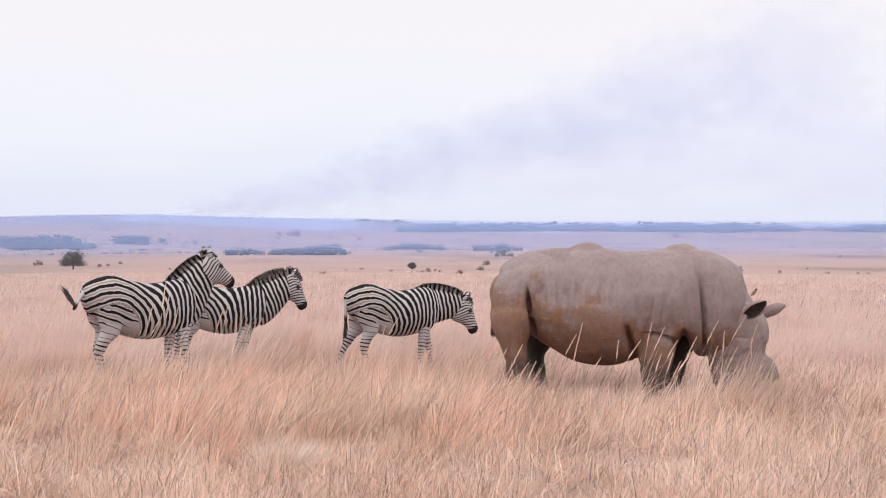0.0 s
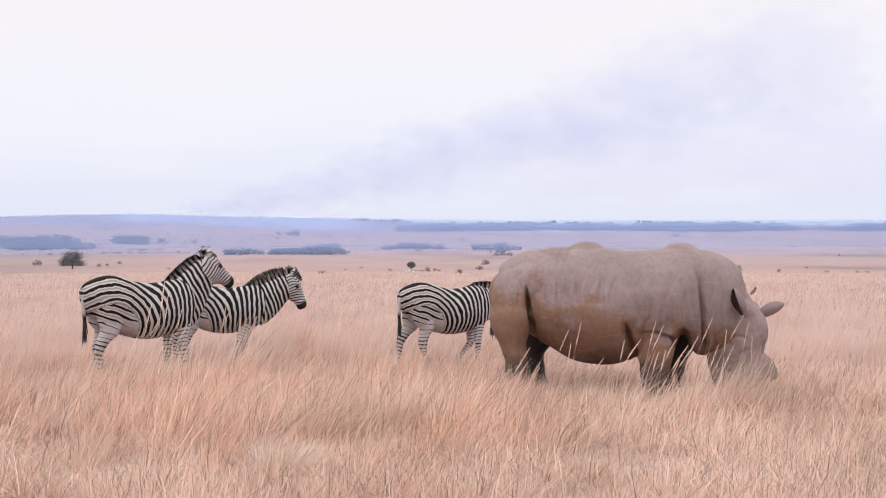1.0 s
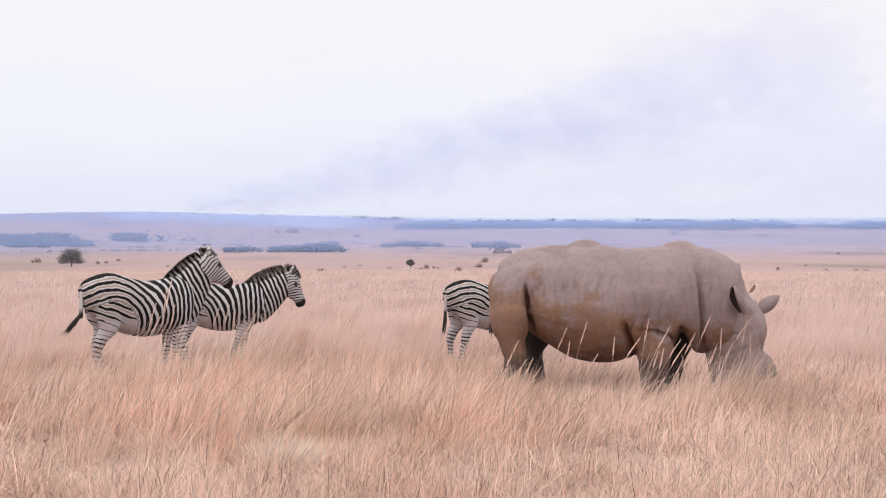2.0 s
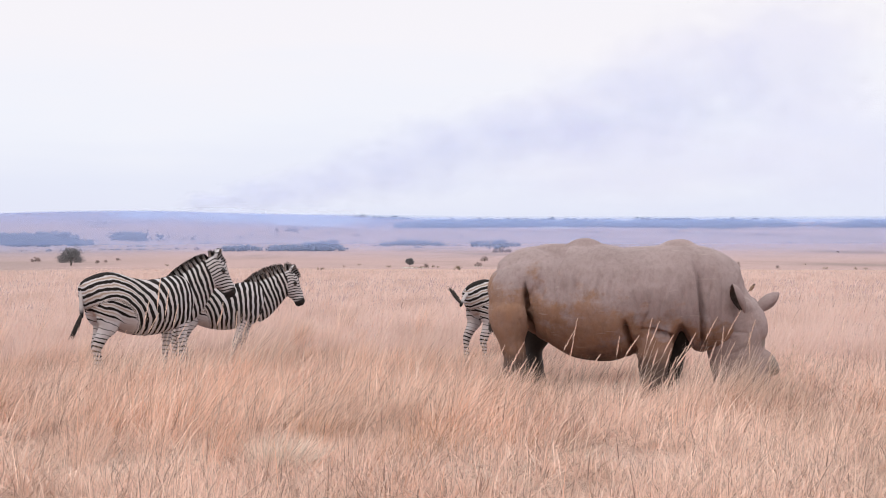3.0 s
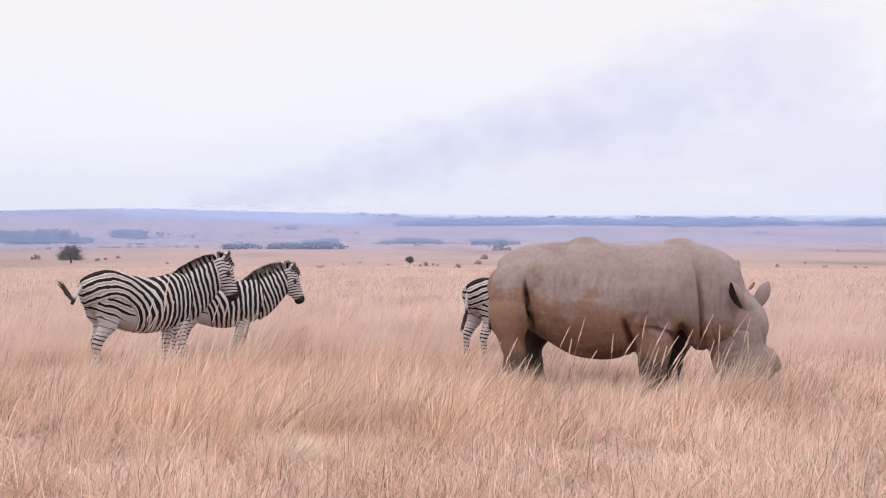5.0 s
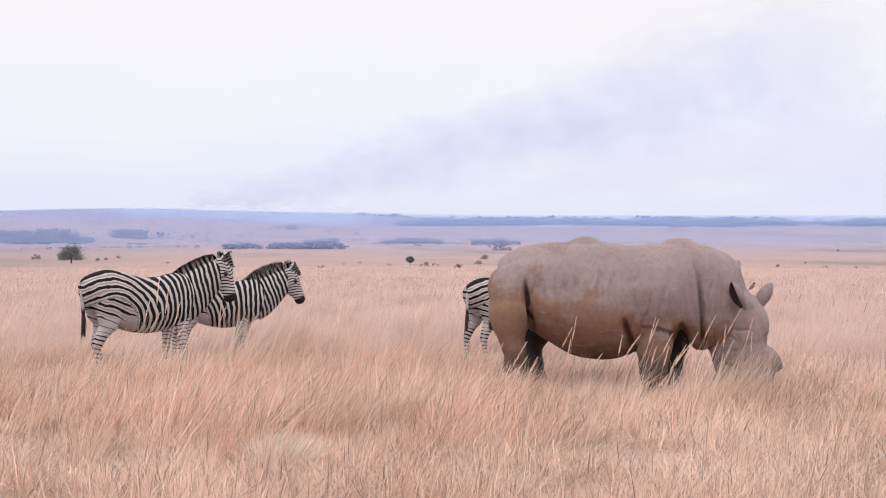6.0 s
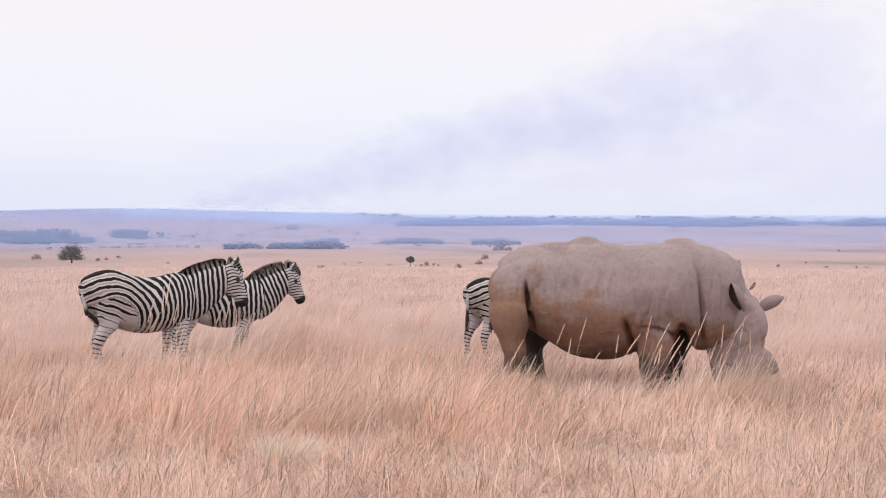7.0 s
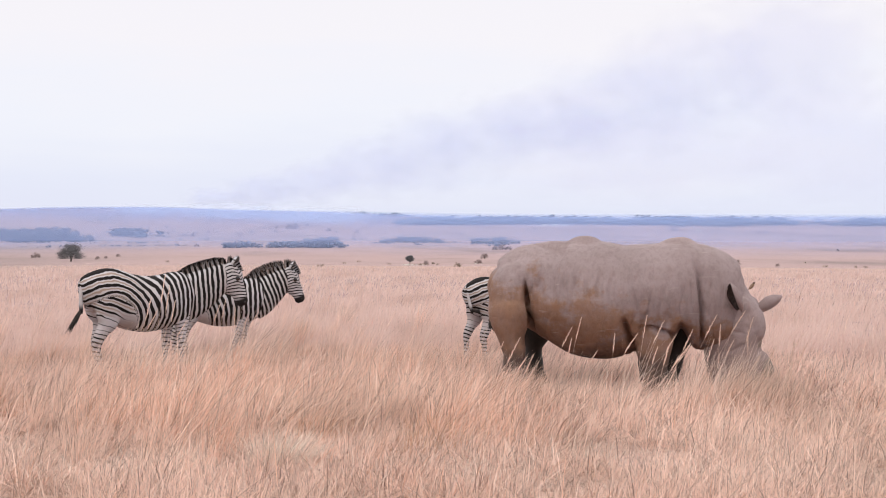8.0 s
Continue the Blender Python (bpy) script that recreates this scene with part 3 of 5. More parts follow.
def zebra(label, scale, fat=1.0, seed=1, slant=-0.5, fluff=0.0):
    """A plains zebra facing +x. Returns the thing and its moving parts."""
    root = tagged(new("zebra"), label, "zebra", "zebras on the plain")
    under("body", zebra_body("body", fat), root)
    parts = {"root": root, "scale": scale, "legs": []}
    neck_me, mane_me = neck_parts(slant, fluff)
    neck = under("neck", neck_me, root)
    under("mane", mane_me, neck, "short upright striped mane")
    head = under("head", head_parts(), root)
    head.scale = (0.85, 1.10, 1.26)
    for s in (-1, 1):
        ear = under("ear", ear_mesh("ear", 0.125, 0.052, COAT, 105, 0.15, PALE_LINING), head)
        z = points_of(ear.data)[:, 2]
        coat_on(ear.data, z / 0.06 + 0.2, 0.90, 0.0, 0.85 * step(z, 0.103, 0.12))
        ear.matrix_basis = pose(-0.045, s * 0.072, 0.025, s * -28, -42, s * 50)
        eye = under("eye", mesh_from("eye", *blob(0, 0, 0, 0.034, 0.014, 0.021), EYE_BLACK), head)
        eye.matrix_basis = pose(0.15, s * 0.090, 0.018)
        nos = under("nostril", mesh_from("nostril", *blob(0, 0, 0, 0.014, 0.006, 0.012), EYE_BLACK), head)
        nos.matrix_basis = pose(0.495, s * 0.045, -0.012)
    under("forelock", forelock_mesh(seed, fluff), head, "tuft of dark-tipped hair between the ears")
    for hind in (True, False):
        for s in (-1, 1):
            up, lo, hoof, hip, knee = zebra_legs(s, hind)
            leg = under("leg", up, root)
            leg.matrix_basis = Matrix.Translation(hip)
            shin = under("lower_leg", lo, leg)
            shin.matrix_basis = Matrix.Translation(knee - hip)
            # the hoof is fused with the lower leg so that it moves with it
            bm = bmesh.new()
            bm.from_mesh(lo)
            n0 = len(bm.faces)
            bm.from_mesh(hoof)
            bm.faces.ensure_lookup_table()
            for face in bm.faces[n0:]:
                face.material_index = 1
            bm.to_mesh(lo)
            bm.free()
            lo.materials.append(HOOF)
            parts["legs"].append((leg, shin, hip, knee, hind, s))
    rows = [(0, 0, 0, 0.034, 0.036), (-0.025, 0, -0.07, 0.028, 0.030), (-0.035, 0, -0.17, 0.021, 0.023), (-0.032, 0, -0.27, 0.022, 0.024), (-0.03, 0, -0.34, 0.018, 0.018)]
    v, f = loft(rows, 4, 10)
    me = mesh_from("tail", v, f, COAT)
    z = points_of(me)[:, 2]
    coat_on(me, z / 0.07, 1.4, 0.0, step(z, -0.22, -0.30))
    tail = under("tail", me, root)
    rng = random.Random(9)
    tv, tf = [], []
    for i in range(90):
        a, r = rng.uniform(0, 6.28), rng.uniform(0.004, 0.032)
        z0, ln = rng.uniform(-0.40, -0.28), rng.uniform(0.12, 0.24)
        o = len(tv)
        for s, w in ((0, 0.004), (0.5, 0.006), (1, 0.001)):
            k = r * (0.5 + 0.9 * s)
            for e in (-1, 1):
                tv.append((-0.03 + k * math.cos(a) - e * w * math.sin(a), k * math.sin(a) + e * w * math.cos(a), z0 - ln * s))
        tf += [(o, o + 1, o + 3, o + 2), (o + 2, o + 3, o + 5, o + 4)]
    tuft = under("tail_tuft", mesh_from("tail_tuft", np.array(tv) - np.array(TUFT_ROOT), tf, DARK_HAIR, False), tail, "long dark hair tuft")
    tuft.matrix_basis = Matrix.Translation(TUFT_ROOT)
    parts.update(neck=neck, head=head, tail=tail, tuft=tuft)
    root.scale = (scale,) * 3
    return parts


def neck_pose(up, turn, reach=0.0):
    return Matrix.Translation((0.54 * LEN + reach, 0, 0.985)) @ pose(0, 0, 0, 0, 0, turn) @ pose(0, 0, 0, 0, -up, 0)


def head_pose(up, turn, nod, look_side, reach=0.0):
    """nod: degrees that the face points down; look_side: degrees to the animal's left."""
    at = neck_pose(up, turn, reach) @ Vector((NECK, 0, 0.03))
    return Matrix.Translation(at) @ pose(0, 0, 0, 0, 0, look_side) @ pose(0, 0, 0, 0, nod, 0)


TAIL_ROOT = (-0.775 * LEN, 0, 1.13)


def tail_pose(back, side):
    return Matrix.Translation(TAIL_ROOT) @ pose(0, 0, 0, side, 0, 0) @ pose(0, 0, 0, 0, back, 0)


def swing(z, rows, curl):
    """Tail rows of seconds, swing, lift: out behind with the tuft thrown up, or round the near thigh."""
    docks, tufts = [], []
    for t, a, b in rows:
        back, side, turn = (b + 0.45 * a, -0.5 * a, 1.45 * a * curl) if a > 0 else (b + 0.05 * a, 0.28 * a, 1.1 * a * curl)
        docks.append((t, tail_pose(back, side)))
        tufts.append((t, Matrix.Translation(TUFT_ROOT) @ pose(0, 0, 0, 0, turn, 0)))
    walk(z["tail"], docks)
    walk(z["tuft"], tufts)


# ---- rhino
def groove(co, pts, depth, width, ahead=None, closed=False, swell=0.45):
    """Presses a skin fold along a line in the side view; ahead: how far it fades on the line's front side."""
    p = np.array(pts)
    best, side, along = np.full(len(co), 9.0), np.zeros(len(co)), np.zeros(len(co))
    n = len(p) - 1
    q = co[:, [0, 2]]
    for k, (a, b) in enumerate(zip(p[:-1], p[1:])):
        ab = b - a
        t = np.clip(((q - a) @ ab) / (ab @ ab), 0, 1)
        off = q - a - t[:, None] * ab
        d = np.linalg.norm(off, axis=1)
        cross = ab[0] * off[:, 1] - ab[1] * off[:, 0]
        side = np.where(d < best, cross, side)
        along = np.where(d < best, (k + t) / n, along)
        best = np.minimum(best, d)
    w = np.where(side > 0, ahead if ahead else width, width)
    return depth * np.exp(-(best / w) ** 2) * step(along, -0.02, swell) * (step(along, 1.02, 0.55) if closed else 1)


def rhino_body():
    rows = [(-1.56, 0, 1.16, 0.08, 0.09), (-1.49, 0, 1.17, 0.24, 0.25), (-1.37, 0, 1.18, 0.35, 0.325), (-1.25, 0, 1.235, 0.40, 0.365), (-1.13, 0, 1.320, 0.44, 0.370), (-1.02, 0, 1.350, 0.50, 0.375),
            (-0.87, 0, 1.232, 0.56, 0.535), (-0.67, 0, 1.165, 0.67, 0.60), (-0.43, 0, 1.097, 0.71, 0.65), (-0.20, 0, 1.085, 0.72, 0.66), (0.025, 0, 1.104, 0.71, 0.615),
            (0.20, 0, 1.137, 0.69, 0.585), (0.45, 0, 1.15, 0.65, 0.595), (0.72, 0, 1.14, 0.57, 0.60), (0.95, 0, 1.076, 0.48, 0.585), (1.14, 0, 1.01, 0.39, 0.49),
            (1.25, 0, 0.985, 0.29, 0.37), (1.33, 0, 0.975, 0.15, 0.20)]
    pieces = [loft(rows, 4, 32, 2.15)]
    pieces.append(blob(-0.80, 0, 1.565, 0.42, 0.24, 0.19))
    pieces.append(blob(-0.46, 0, 1.612, 0.27, 0.20, 0.205))
    pieces.append(blob(0.58, 0, 1.585, 0.30, 0.26, 0.21))
    for s in (-1, 1):
        pieces.append(blob(-1.02, s * 0.28, 1.32, 0.36, 0.275, 0.28))
        pieces.append(blob(-1.27, s * 0.34, 1.12, 0.24, 0.26, 0.38 if s < 0 else 0.30))
        pieces.append(blob(0.45, s * 0.40, 1.02, 0.34, 0.20, 0.44))
        if s > 0:
            continue
        pieces.append(loft([(-1.25, s * 0.33, 1.22, 0.14, 0.13), (-1.27, s * 0.38, 1.05, 0.245, 0.235), (-1.26, s * 0.38, 0.86, 0.235, 0.235), (-1.245, s * 0.36, 0.68, 0.19, 0.165), (-1.215, s * 0.36, 0.50, 0.16, 0.13), (-1.22, s * 0.36, 0.36, 0.145, 0.125), (-1.22, s * 0.36, 0.27, 0.10, 0.08)], 4, 20))
        pieces.append(loft([(0.38, s * 0.38, 0.95, 0.20, 0.24), (0.36, s * 0.38, 0.70, 0.18, 0.225), (0.34, s * 0.38, 0.50, 0.16, 0.20), (0.33, s * 0.38, 0.36, 0.145, 0.172), (0.335, s * 0.38, 0.27, 0.10, 0.12)], 4, 20))
    me = melt("body", pieces, 0.017, 14, HIDE)
    co = points_of(me)
    co[:, 2] += 0.22 * np.exp(-((co[:, 0] - 0.63) / 0.09) ** 2) * step(co[:, 2], 0.95, 0.58)
    set_points(me, co)
    nrm = np.empty(len(co) * 3)
    me.vertices.foreach_get("normal", nrm)
    nrm = nrm.reshape(-1, 3)
    flank = step(np.abs(co[:, 1]), 0.15, 0.3)
    g = groove(co, [(-1.09, 1.40), (-1.075, 1.22), (-1.05, 1.04), (-1.03, 0.90), (-1.03, 0.60)], 0.17, 0.013, 0.016)
    g += groove(co, [(0.75, 1.62), (0.825, 1.38), (0.861, 1.0), (0.861, 0.70), (0.825, 0.50)], 0.10, 0.012, 0.04)
    g += groove(co, [(0.03, 0.95), (0.078, 0.76), (0.127, 0.58)], 0.13, 0.05, 0.016)
    g += groove(co, [(0.10, 0.80), (0.337, 0.82), (0.551, 0.75), (0.69, 0.60)], 0.06, 0.035, 0.014)
    for i in range(7):
        x0 = -0.85 + i * 0.13
        g += groove(co, [(x0, 1.5), (x0 - 0.05, 1.25), (x0 - 0.02, 1.05)], 0.034, 0.032, None, True)
    lump = np.array([noise.noise(Vector(v) * 2.2) * 0.018 + noise.noise(Vector(v) * 6.0) * 0.007 for v in co])
    folds = np.array([abs(noise.noise(Vector((v[0] * 7.5, v[1] * 3, v[2] * 2.2)))) for v in co])
    loose = np.exp(-((co[:, 0] - 0.25) / 0.35) ** 2) + np.exp(-((co[:, 0] - 0.95) / 0.22) ** 2) + 0.8 * np.exp(-((co[:, 0] + 1.05) / 0.25) ** 2)
    lump = lump - 0.02 * np.minimum(loose, 1) * np.clip(0.22 - folds, 0, 1) / 0.22 * step(co[:, 2], 1.6, 1.2)
    co = co + nrm * (lump - g * flank)[:, None]
    set_points(me, co)
    return me


def rhino_leg(hind, top=0.72):
    if hind:
        rows = [(-0.03, 0, 0.58, 0.10, 0.08), (-0.03, 0, 0.50, 0.13, 0.105), (-0.03, 0, 0.34, 0.138, 0.115), (-0.02, 0, 0.20, 0.135, 0.125), (0.0, 0, 0.10, 0.15, 0.155), (0.015, 0, 0.0, 0.165, 0.175)]
    else:
        rows = [(-0.02, 0, 0.58, 0.10, 0.13), (-0.03, 0, 0.50, 0.13, 0.16), (-0.03, 0, 0.34, 0.138, 0.158), (-0.02, 0, 0.20, 0.135, 0.145), (0.0, 0, 0.10, 0.15, 0.16), (0.015, 0, 0.0, 0.165, 0.18)]
    if top > 0.8:
        rows = [(0.02, 0, top, 0.22, 0.27), (0.01, 0, 0.85, 0.20, 0.235), (-0.01, 0, 0.66, 0.18, 0.185)] + rows[1:]
    v, f = loft(rows, 5, 22)
    for i, p in enumerate(v):
        k = noise.noise(Vector(p) * 5) * 0.012 + 0.008 * math.sin(p[2] * 42) * (0.15 < p[2] < 0.6)
        v[i] = p * (1 + k * 0.6)
    return mesh_from("leg", v, f, HIDE)


def rhino_head():
    """Along +x from the neck to the mouth, +z the brow side."""
    a = loft([(-0.22, 0, -0.02, 0.22, 0.20), (0.0, 0, -0.01, 0.28, 0.26), (0.25, 0, 0.0, 0.27, 0.335), (0.48, 0, -0.06, 0.235, 0.31),
              (0.68, 0, -0.085, 0.21, 0.325), (0.86, 0, -0.065, 0.205, 0.325), (0.98, 0, -0.045, 0.175, 0.25), (1.04, 0, -0.04, 0.11, 0.15)], 5, 26, 2.4)
    pieces = [a, blob(0.76, 0, 0.22, 0.15, 0.12, 0.09), blob(0.30, 0, 0.24, 0.22, 0.17, 0.11), blob(0.45, 0, -0.26, 0.26, 0.18, 0.13)]
    for s in (-1, 1):
        pieces.append(blob(0.10, s * 0.17, 0.20, 0.11, 0.08, 0.09))
        pieces.append(blob(0.36, s * 0.18, 0.06, 0.10, 0.06, 0.08))
    me = melt("head", pieces, 0.018, 8, CLEAN_HIDE)
    co = points_of(me)
    nrm = np.empty(len(co) * 3)
    me.vertices.foreach_get("normal", nrm)
    nrm = nrm.reshape(-1, 3)
    g = groove(co, [(0.62, -0.3), (0.72, -0.12), (0.92, -0.08)], 0.018, 0.018)
    g += groove(co, [(0.14, -0.12), (0.24, -0.02), (0.34, 0.02), (0.38, 0.14)], 0.014, 0.016)
    g += groove(co, [(0.30, -0.16), (0.38, -0.05), (0.50, 0.0)], 0.012, 0.014)
    g += groove(co, [(0.52, -0.22), (0.56, -0.05), (0.52, 0.12)], 0.010, 0.02)
    g += groove(co, [(0.28, 0.14), (0.36, 0.0), (0.46, 0.02)], 0.010, 0.02)
    g += groove(co, [(0.02, -0.35), (0.06, -0.1), (0.02, 0.2)], 0.02, 0.03)
    lump = np.array([noise.noise(Vector(v) * 5) * 0.010 + noise.noise(Vector(v) * 14) * 0.004 for v in co])
    set_points(me, co + nrm * (lump - g)[:, None])
    return me


def rhino():
    root = tagged(new("rhinoceros"), "grey-brown dehorned white rhino grazing in dry grass", "rhinoceros")
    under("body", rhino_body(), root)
    for hind, x, spots in ((True, -1.20, ((-0.36, 0.0), (0.36, 0.14))), (False, 0.36, ((-0.38, 0.0), (0.38, 0.22)))):
        me = rhino_leg(hind)
        for y, dx in spots:
            leg = under("leg", me, root)
            leg.matrix_basis = pose(x + dx, y, 0) if hind or y < 0 else pose(x + dx - 0.16, y, 0, 0, 14, 0)
            # The far legs get the darker colour with shade painted in.
            if y > 0:
                leg.data = rhino_leg(hind, 1.05)
                leg.data.materials.clear()
                leg.data.materials.append(SHADED_MUD)
                tagged(leg, "far leg in black mud, darkened by painted shade")
    head = under("head", rhino_head(), root)
    ears = []
    for s in (-1, 1):
        ear = under("ear", ear_mesh("ear", 0.37 if s < 0 else 0.34, 0.096 if s < 0 else 0.092, CLEAN_HIDE, 118, 0.12, EAR_LINING), head)
        ears.append(ear)
        eye = under("eye", mesh_from("eye", *blob(0, 0, 0, 0.024, 0.010, 0.016), EYE_BLACK), head)
        eye.matrix_basis = pose(0.42, s * 0.222, 0.08)
        nos = under("nostril", mesh_from("nostril", *blob(0, 0, 0, 0.045, 0.014, 0.025), EYE_BLACK), head)
        nos.matrix_basis = pose(0.85, s * 0.165, 0.0)
    under("horn", mesh_from("horn", *loft([(0.80, 0, 0.16, 0.12, 0.13), (0.80, 0, 0.23, 0.11, 0.12), (0.81, 0, 0.30, 0.085, 0.10), (0.81, 0, 0.325, 0.05, 0.06)], 3, 18), HORN), head, "sawn-off grey horn stump")
    under("horn", mesh_from("horn", *loft([(0.54, 0, 0.16, 0.08, 0.09), (0.54, 0, 0.235, 0.07, 0.075), (0.545, 0, 0.252, 0.035, 0.04)], 3, 18), HORN), head, "sawn-off grey horn stump")
    tail = under("tail", mesh_from("tail", *loft([(0, 0, 0, 0.05, 0.06), (-0.05, 0, -0.15, 0.035, 0.04), (-0.05, 0, -0.28, 0.025, 0.03), (-0.04, 0, -0.34, 0.03, 0.035)], 4, 12), HIDE), root)
    tv, tf = [], []
    rng = random.Random(3)
    for i in range(60):
        a, r, z0, ln = rng.uniform(0, 6.28), rng.uniform(0.01, 0.045), rng.uniform(-0.36, -0.26), rng.uniform(0.06, 0.12)
        o = len(tv)
        for s, w in ((0, 0.006), (0.5, 0.008), (1, 0.001)):
            k = r * (0.6 + 0.7 * s)
            for e in (-1, 1):
                tv.append((-0.045 + k * math.cos(a) - e * w * math.sin(a), k * math.sin(a) + e * w * math.cos(a), z0 - ln * s))
        tf += [(o, o + 1, o + 3, o + 2), (o + 2, o + 3, o + 5, o + 4)]
    under("tail_tuft", mesh_from("tail_tuft", tv, tf, DARK_HAIR, False), tail, "dark bristly tail tuft")
    return {"root": root, "head": head, "ears": ears, "tail": tail}


RHINO = rhino()
ADULT = zebra("adult zebra with bold black and white stripes standing in dry grass", 1.06, 1.05, 1)
YOUNG = zebra("young zebra with fluffy mane standing beside the adult", 0.95, 0.95, 2, -0.25, 0.6)
WALKER = zebra("striped zebra walking through dry grass behind the rhino", 0.94, 1.02, 3, 0.15)


# ---------------------------------------------------------------- grass
def blades(name, n, near, far, fall, height, width, lean, spread, segs, seed, wedge=17.5, clump=0.0, tall=None, material=None, near_low=0.0, sink=0.0):
    """Dry blades between two distances; fall thins them out with distance."""
    rng = np.random.default_rng(seed)
    u = rng.random(n)
    e = 2 - fall
    d = (near ** e + u * (far ** e - near ** e)) ** (1 / e)
    a = np.radians(rng.uniform(-wedge, wedge, n))
    x, y = d * np.sin(a), d * np.cos(a)
    if clump:
        m = max(1, n // 26)
        pick = rng.integers(0, m, n)
        x, y = x[pick], y[pick]
        r = np.abs(rng.normal(0, clump, n)) * (d[pick] / 15) ** 0.5
        phi0 = rng.uniform(0, 2 * np.pi, n)
        x, y = x + r * np.cos(phi0), y + r * np.sin(phi0)
        own = rng.uniform(0.6, 1.3, m)[pick]
        lean = lean * rng.uniform(0.1, 1.7, m)[pick]
    else:
        phi0, own = rng.uniform(0, 2 * np.pi, n), np.ones(n)
    thin = np.sin(x * 2.3 + 1.4 * np.sin(y * 1.1)) * np.sin(y * 1.7 + 1.2 * np.sin(x * 0.9)) + 0.5 * np.sin(x * 5.1 + y) * np.sin(y * 4.3 - x)
    keep = rng.random(n) < 1 - 0.92 * step(thin, 0.22, 0.60)
    h = height * own * rng.uniform(0.55, 1.2, n)
    if tall is not None:
        f = tall(x, y)
        keep &= rng.random(n) < f
        h = h * (0.65 + 0.35 * f)
    h = h * (1 - near_low * step(y + 0.7 * np.sin(x * 1.9), 15.5, 12.8))
    # Blades cut short beneath the rhino to keep dark, shaded grass out of sight.
    under_rhino = np.hypot((x - 2.05) / 1.7, (y - 18.8 + 0.17 * (x - 2.05)) / 0.62)
    h = h * (0.35 + 0.65 * step(under_rhino, 0.8, 1.15))
    x, y, h, phi0 = x[keep], y[keep], h[keep], phi0[keep]
    n = len(x)
    z = land(x, y) - 0.01
    h = h * np.clip((1.15 * far - np.hypot(x, y)) / (0.6 * far), 0.2, 1)
    d = np.hypot(x, y)
    if sink:
        h = h * np.minimum(1, sink / d)
    out = np.abs(rng.normal(0, spread, n))
    if clump:
        lean = lean[keep]
    dirx, diry = np.cos(phi0) * out + lean * rng.uniform(0.4, 1.5, n), np.sin(phi0) * out
    bend = rng.uniform(0.3, 1.7, n)
    droop = np.minimum(np.hypot(dirx, diry), 2.4)
    psi = rng.uniform(0, np.pi, n)
    w = width * rng.uniform(0.6, 1.4, n) * np.maximum(1, d / 17)
    levels = []
    for i in range(segs + 1):
        s = i / segs
        k = s * (1 - bend * 0.5) + s * s * bend * 0.5
        px, py = x + dirx * h * k, y + diry * h * k
        pz = z + h * s * (1 - 0.30 * droop * s)
        if i < segs:
            ww = w * (1 - 0.65 * s) * 0.5
            levels.append(np.stack([px - np.cos(psi) * ww, py - np.sin(psi) * ww, pz], 1))
            levels.append(np.stack([px + np.cos(psi) * ww, py + np.sin(psi) * ww, pz], 1))
        else:
            levels.append(np.stack([px, py, pz], 1))
    per = 2 * segs + 1
    co = np.stack(levels, 1).reshape(-1, 3)
    base = np.arange(n) * per
    quads = np.concatenate([np.stack([base + 2 * i, base + 2 * i + 1, base + 2 * i + 3, base + 2 * i + 2], 1) for i in range(segs - 1)]) if segs > 1 else np.zeros((0, 4), int)
    tris = np.stack([base + 2 * segs - 2, base + 2 * segs - 1, base + 2 * segs], 1)
    me = bpy.data.meshes.new(name)
    me.vertices.add(len(co))
    me.vertices.foreach_set("co", co.ravel())
    loops = np.concatenate([quads.ravel(), tris.ravel()])
    me.loops.add(len(loops))
    me.loops.foreach_set("vertex_index", loops.astype(np.int32))
    starts = np.concatenate([np.arange(len(quads)) * 4, len(quads) * 4 + np.arange(len(tris)) * 3])
    me.polygons.add(len(starts))
    me.polygons.foreach_set("loop_start", starts.astype(np.int32))
    me.update(calc_edges=True)
    me.materials.append(material or GRASS)
    return me


def patches(x, y):
    """Where the tall culms stand: a broad swathe, thinner over the open side."""
    f = 0.5 + 0.5 * np.sin(x * 1.3 + 0.7 * np.sin(y * 0.9)) * np.sin(y * 0.8 + 1.1 * np.sin(x * 0.7))
    f = 0.6 * f + 0.4 * (0.5 + 0.5 * np.sin(x * 3.7 + 2 * np.sin(y * 1.9)) * np.sin(y * 3.1 + x))
    side = x / np.maximum(y, 1)
    zone = step(side, -0.30, -0.19) * step(side, 0.07, 0.0) * step(y + 0.8 * np.sin(x * 2.1), 12.6, 15.0)
    fore = step(x, 1.0, 1.6) * step(x, 5.4, 4.6) * step(y, 16.2, 16.8) * step(y, 18.6, 18.0)
    near = step(y + 0.6 * np.sin(x * 2.7), 12.6, 14.6)
    clear = step(np.hypot(x + 1.25, y - 13.3), 0.35, 0.75)
    return np.clip(((0.08 + 0.62 * zone + 0.16 * fore) + (0.30 + 0.30 * zone) * (f - 0.3)) * (0.25 + 0.75 * near) * clear, 0.02, 1)


def open_side(x, y):
    """Knee-high growth round the zebras, lower before the rhino."""
    return np.clip(0.30 + 0.70 * step(x - 0.12 * (y - 18.7), 1.1, 0.5) + 0.7 * step(y, 19.3, 19.9), 0, 1)


def stuff(name, me, label):
    return tagged(new(name, me), label, "grass", kind="stuff")


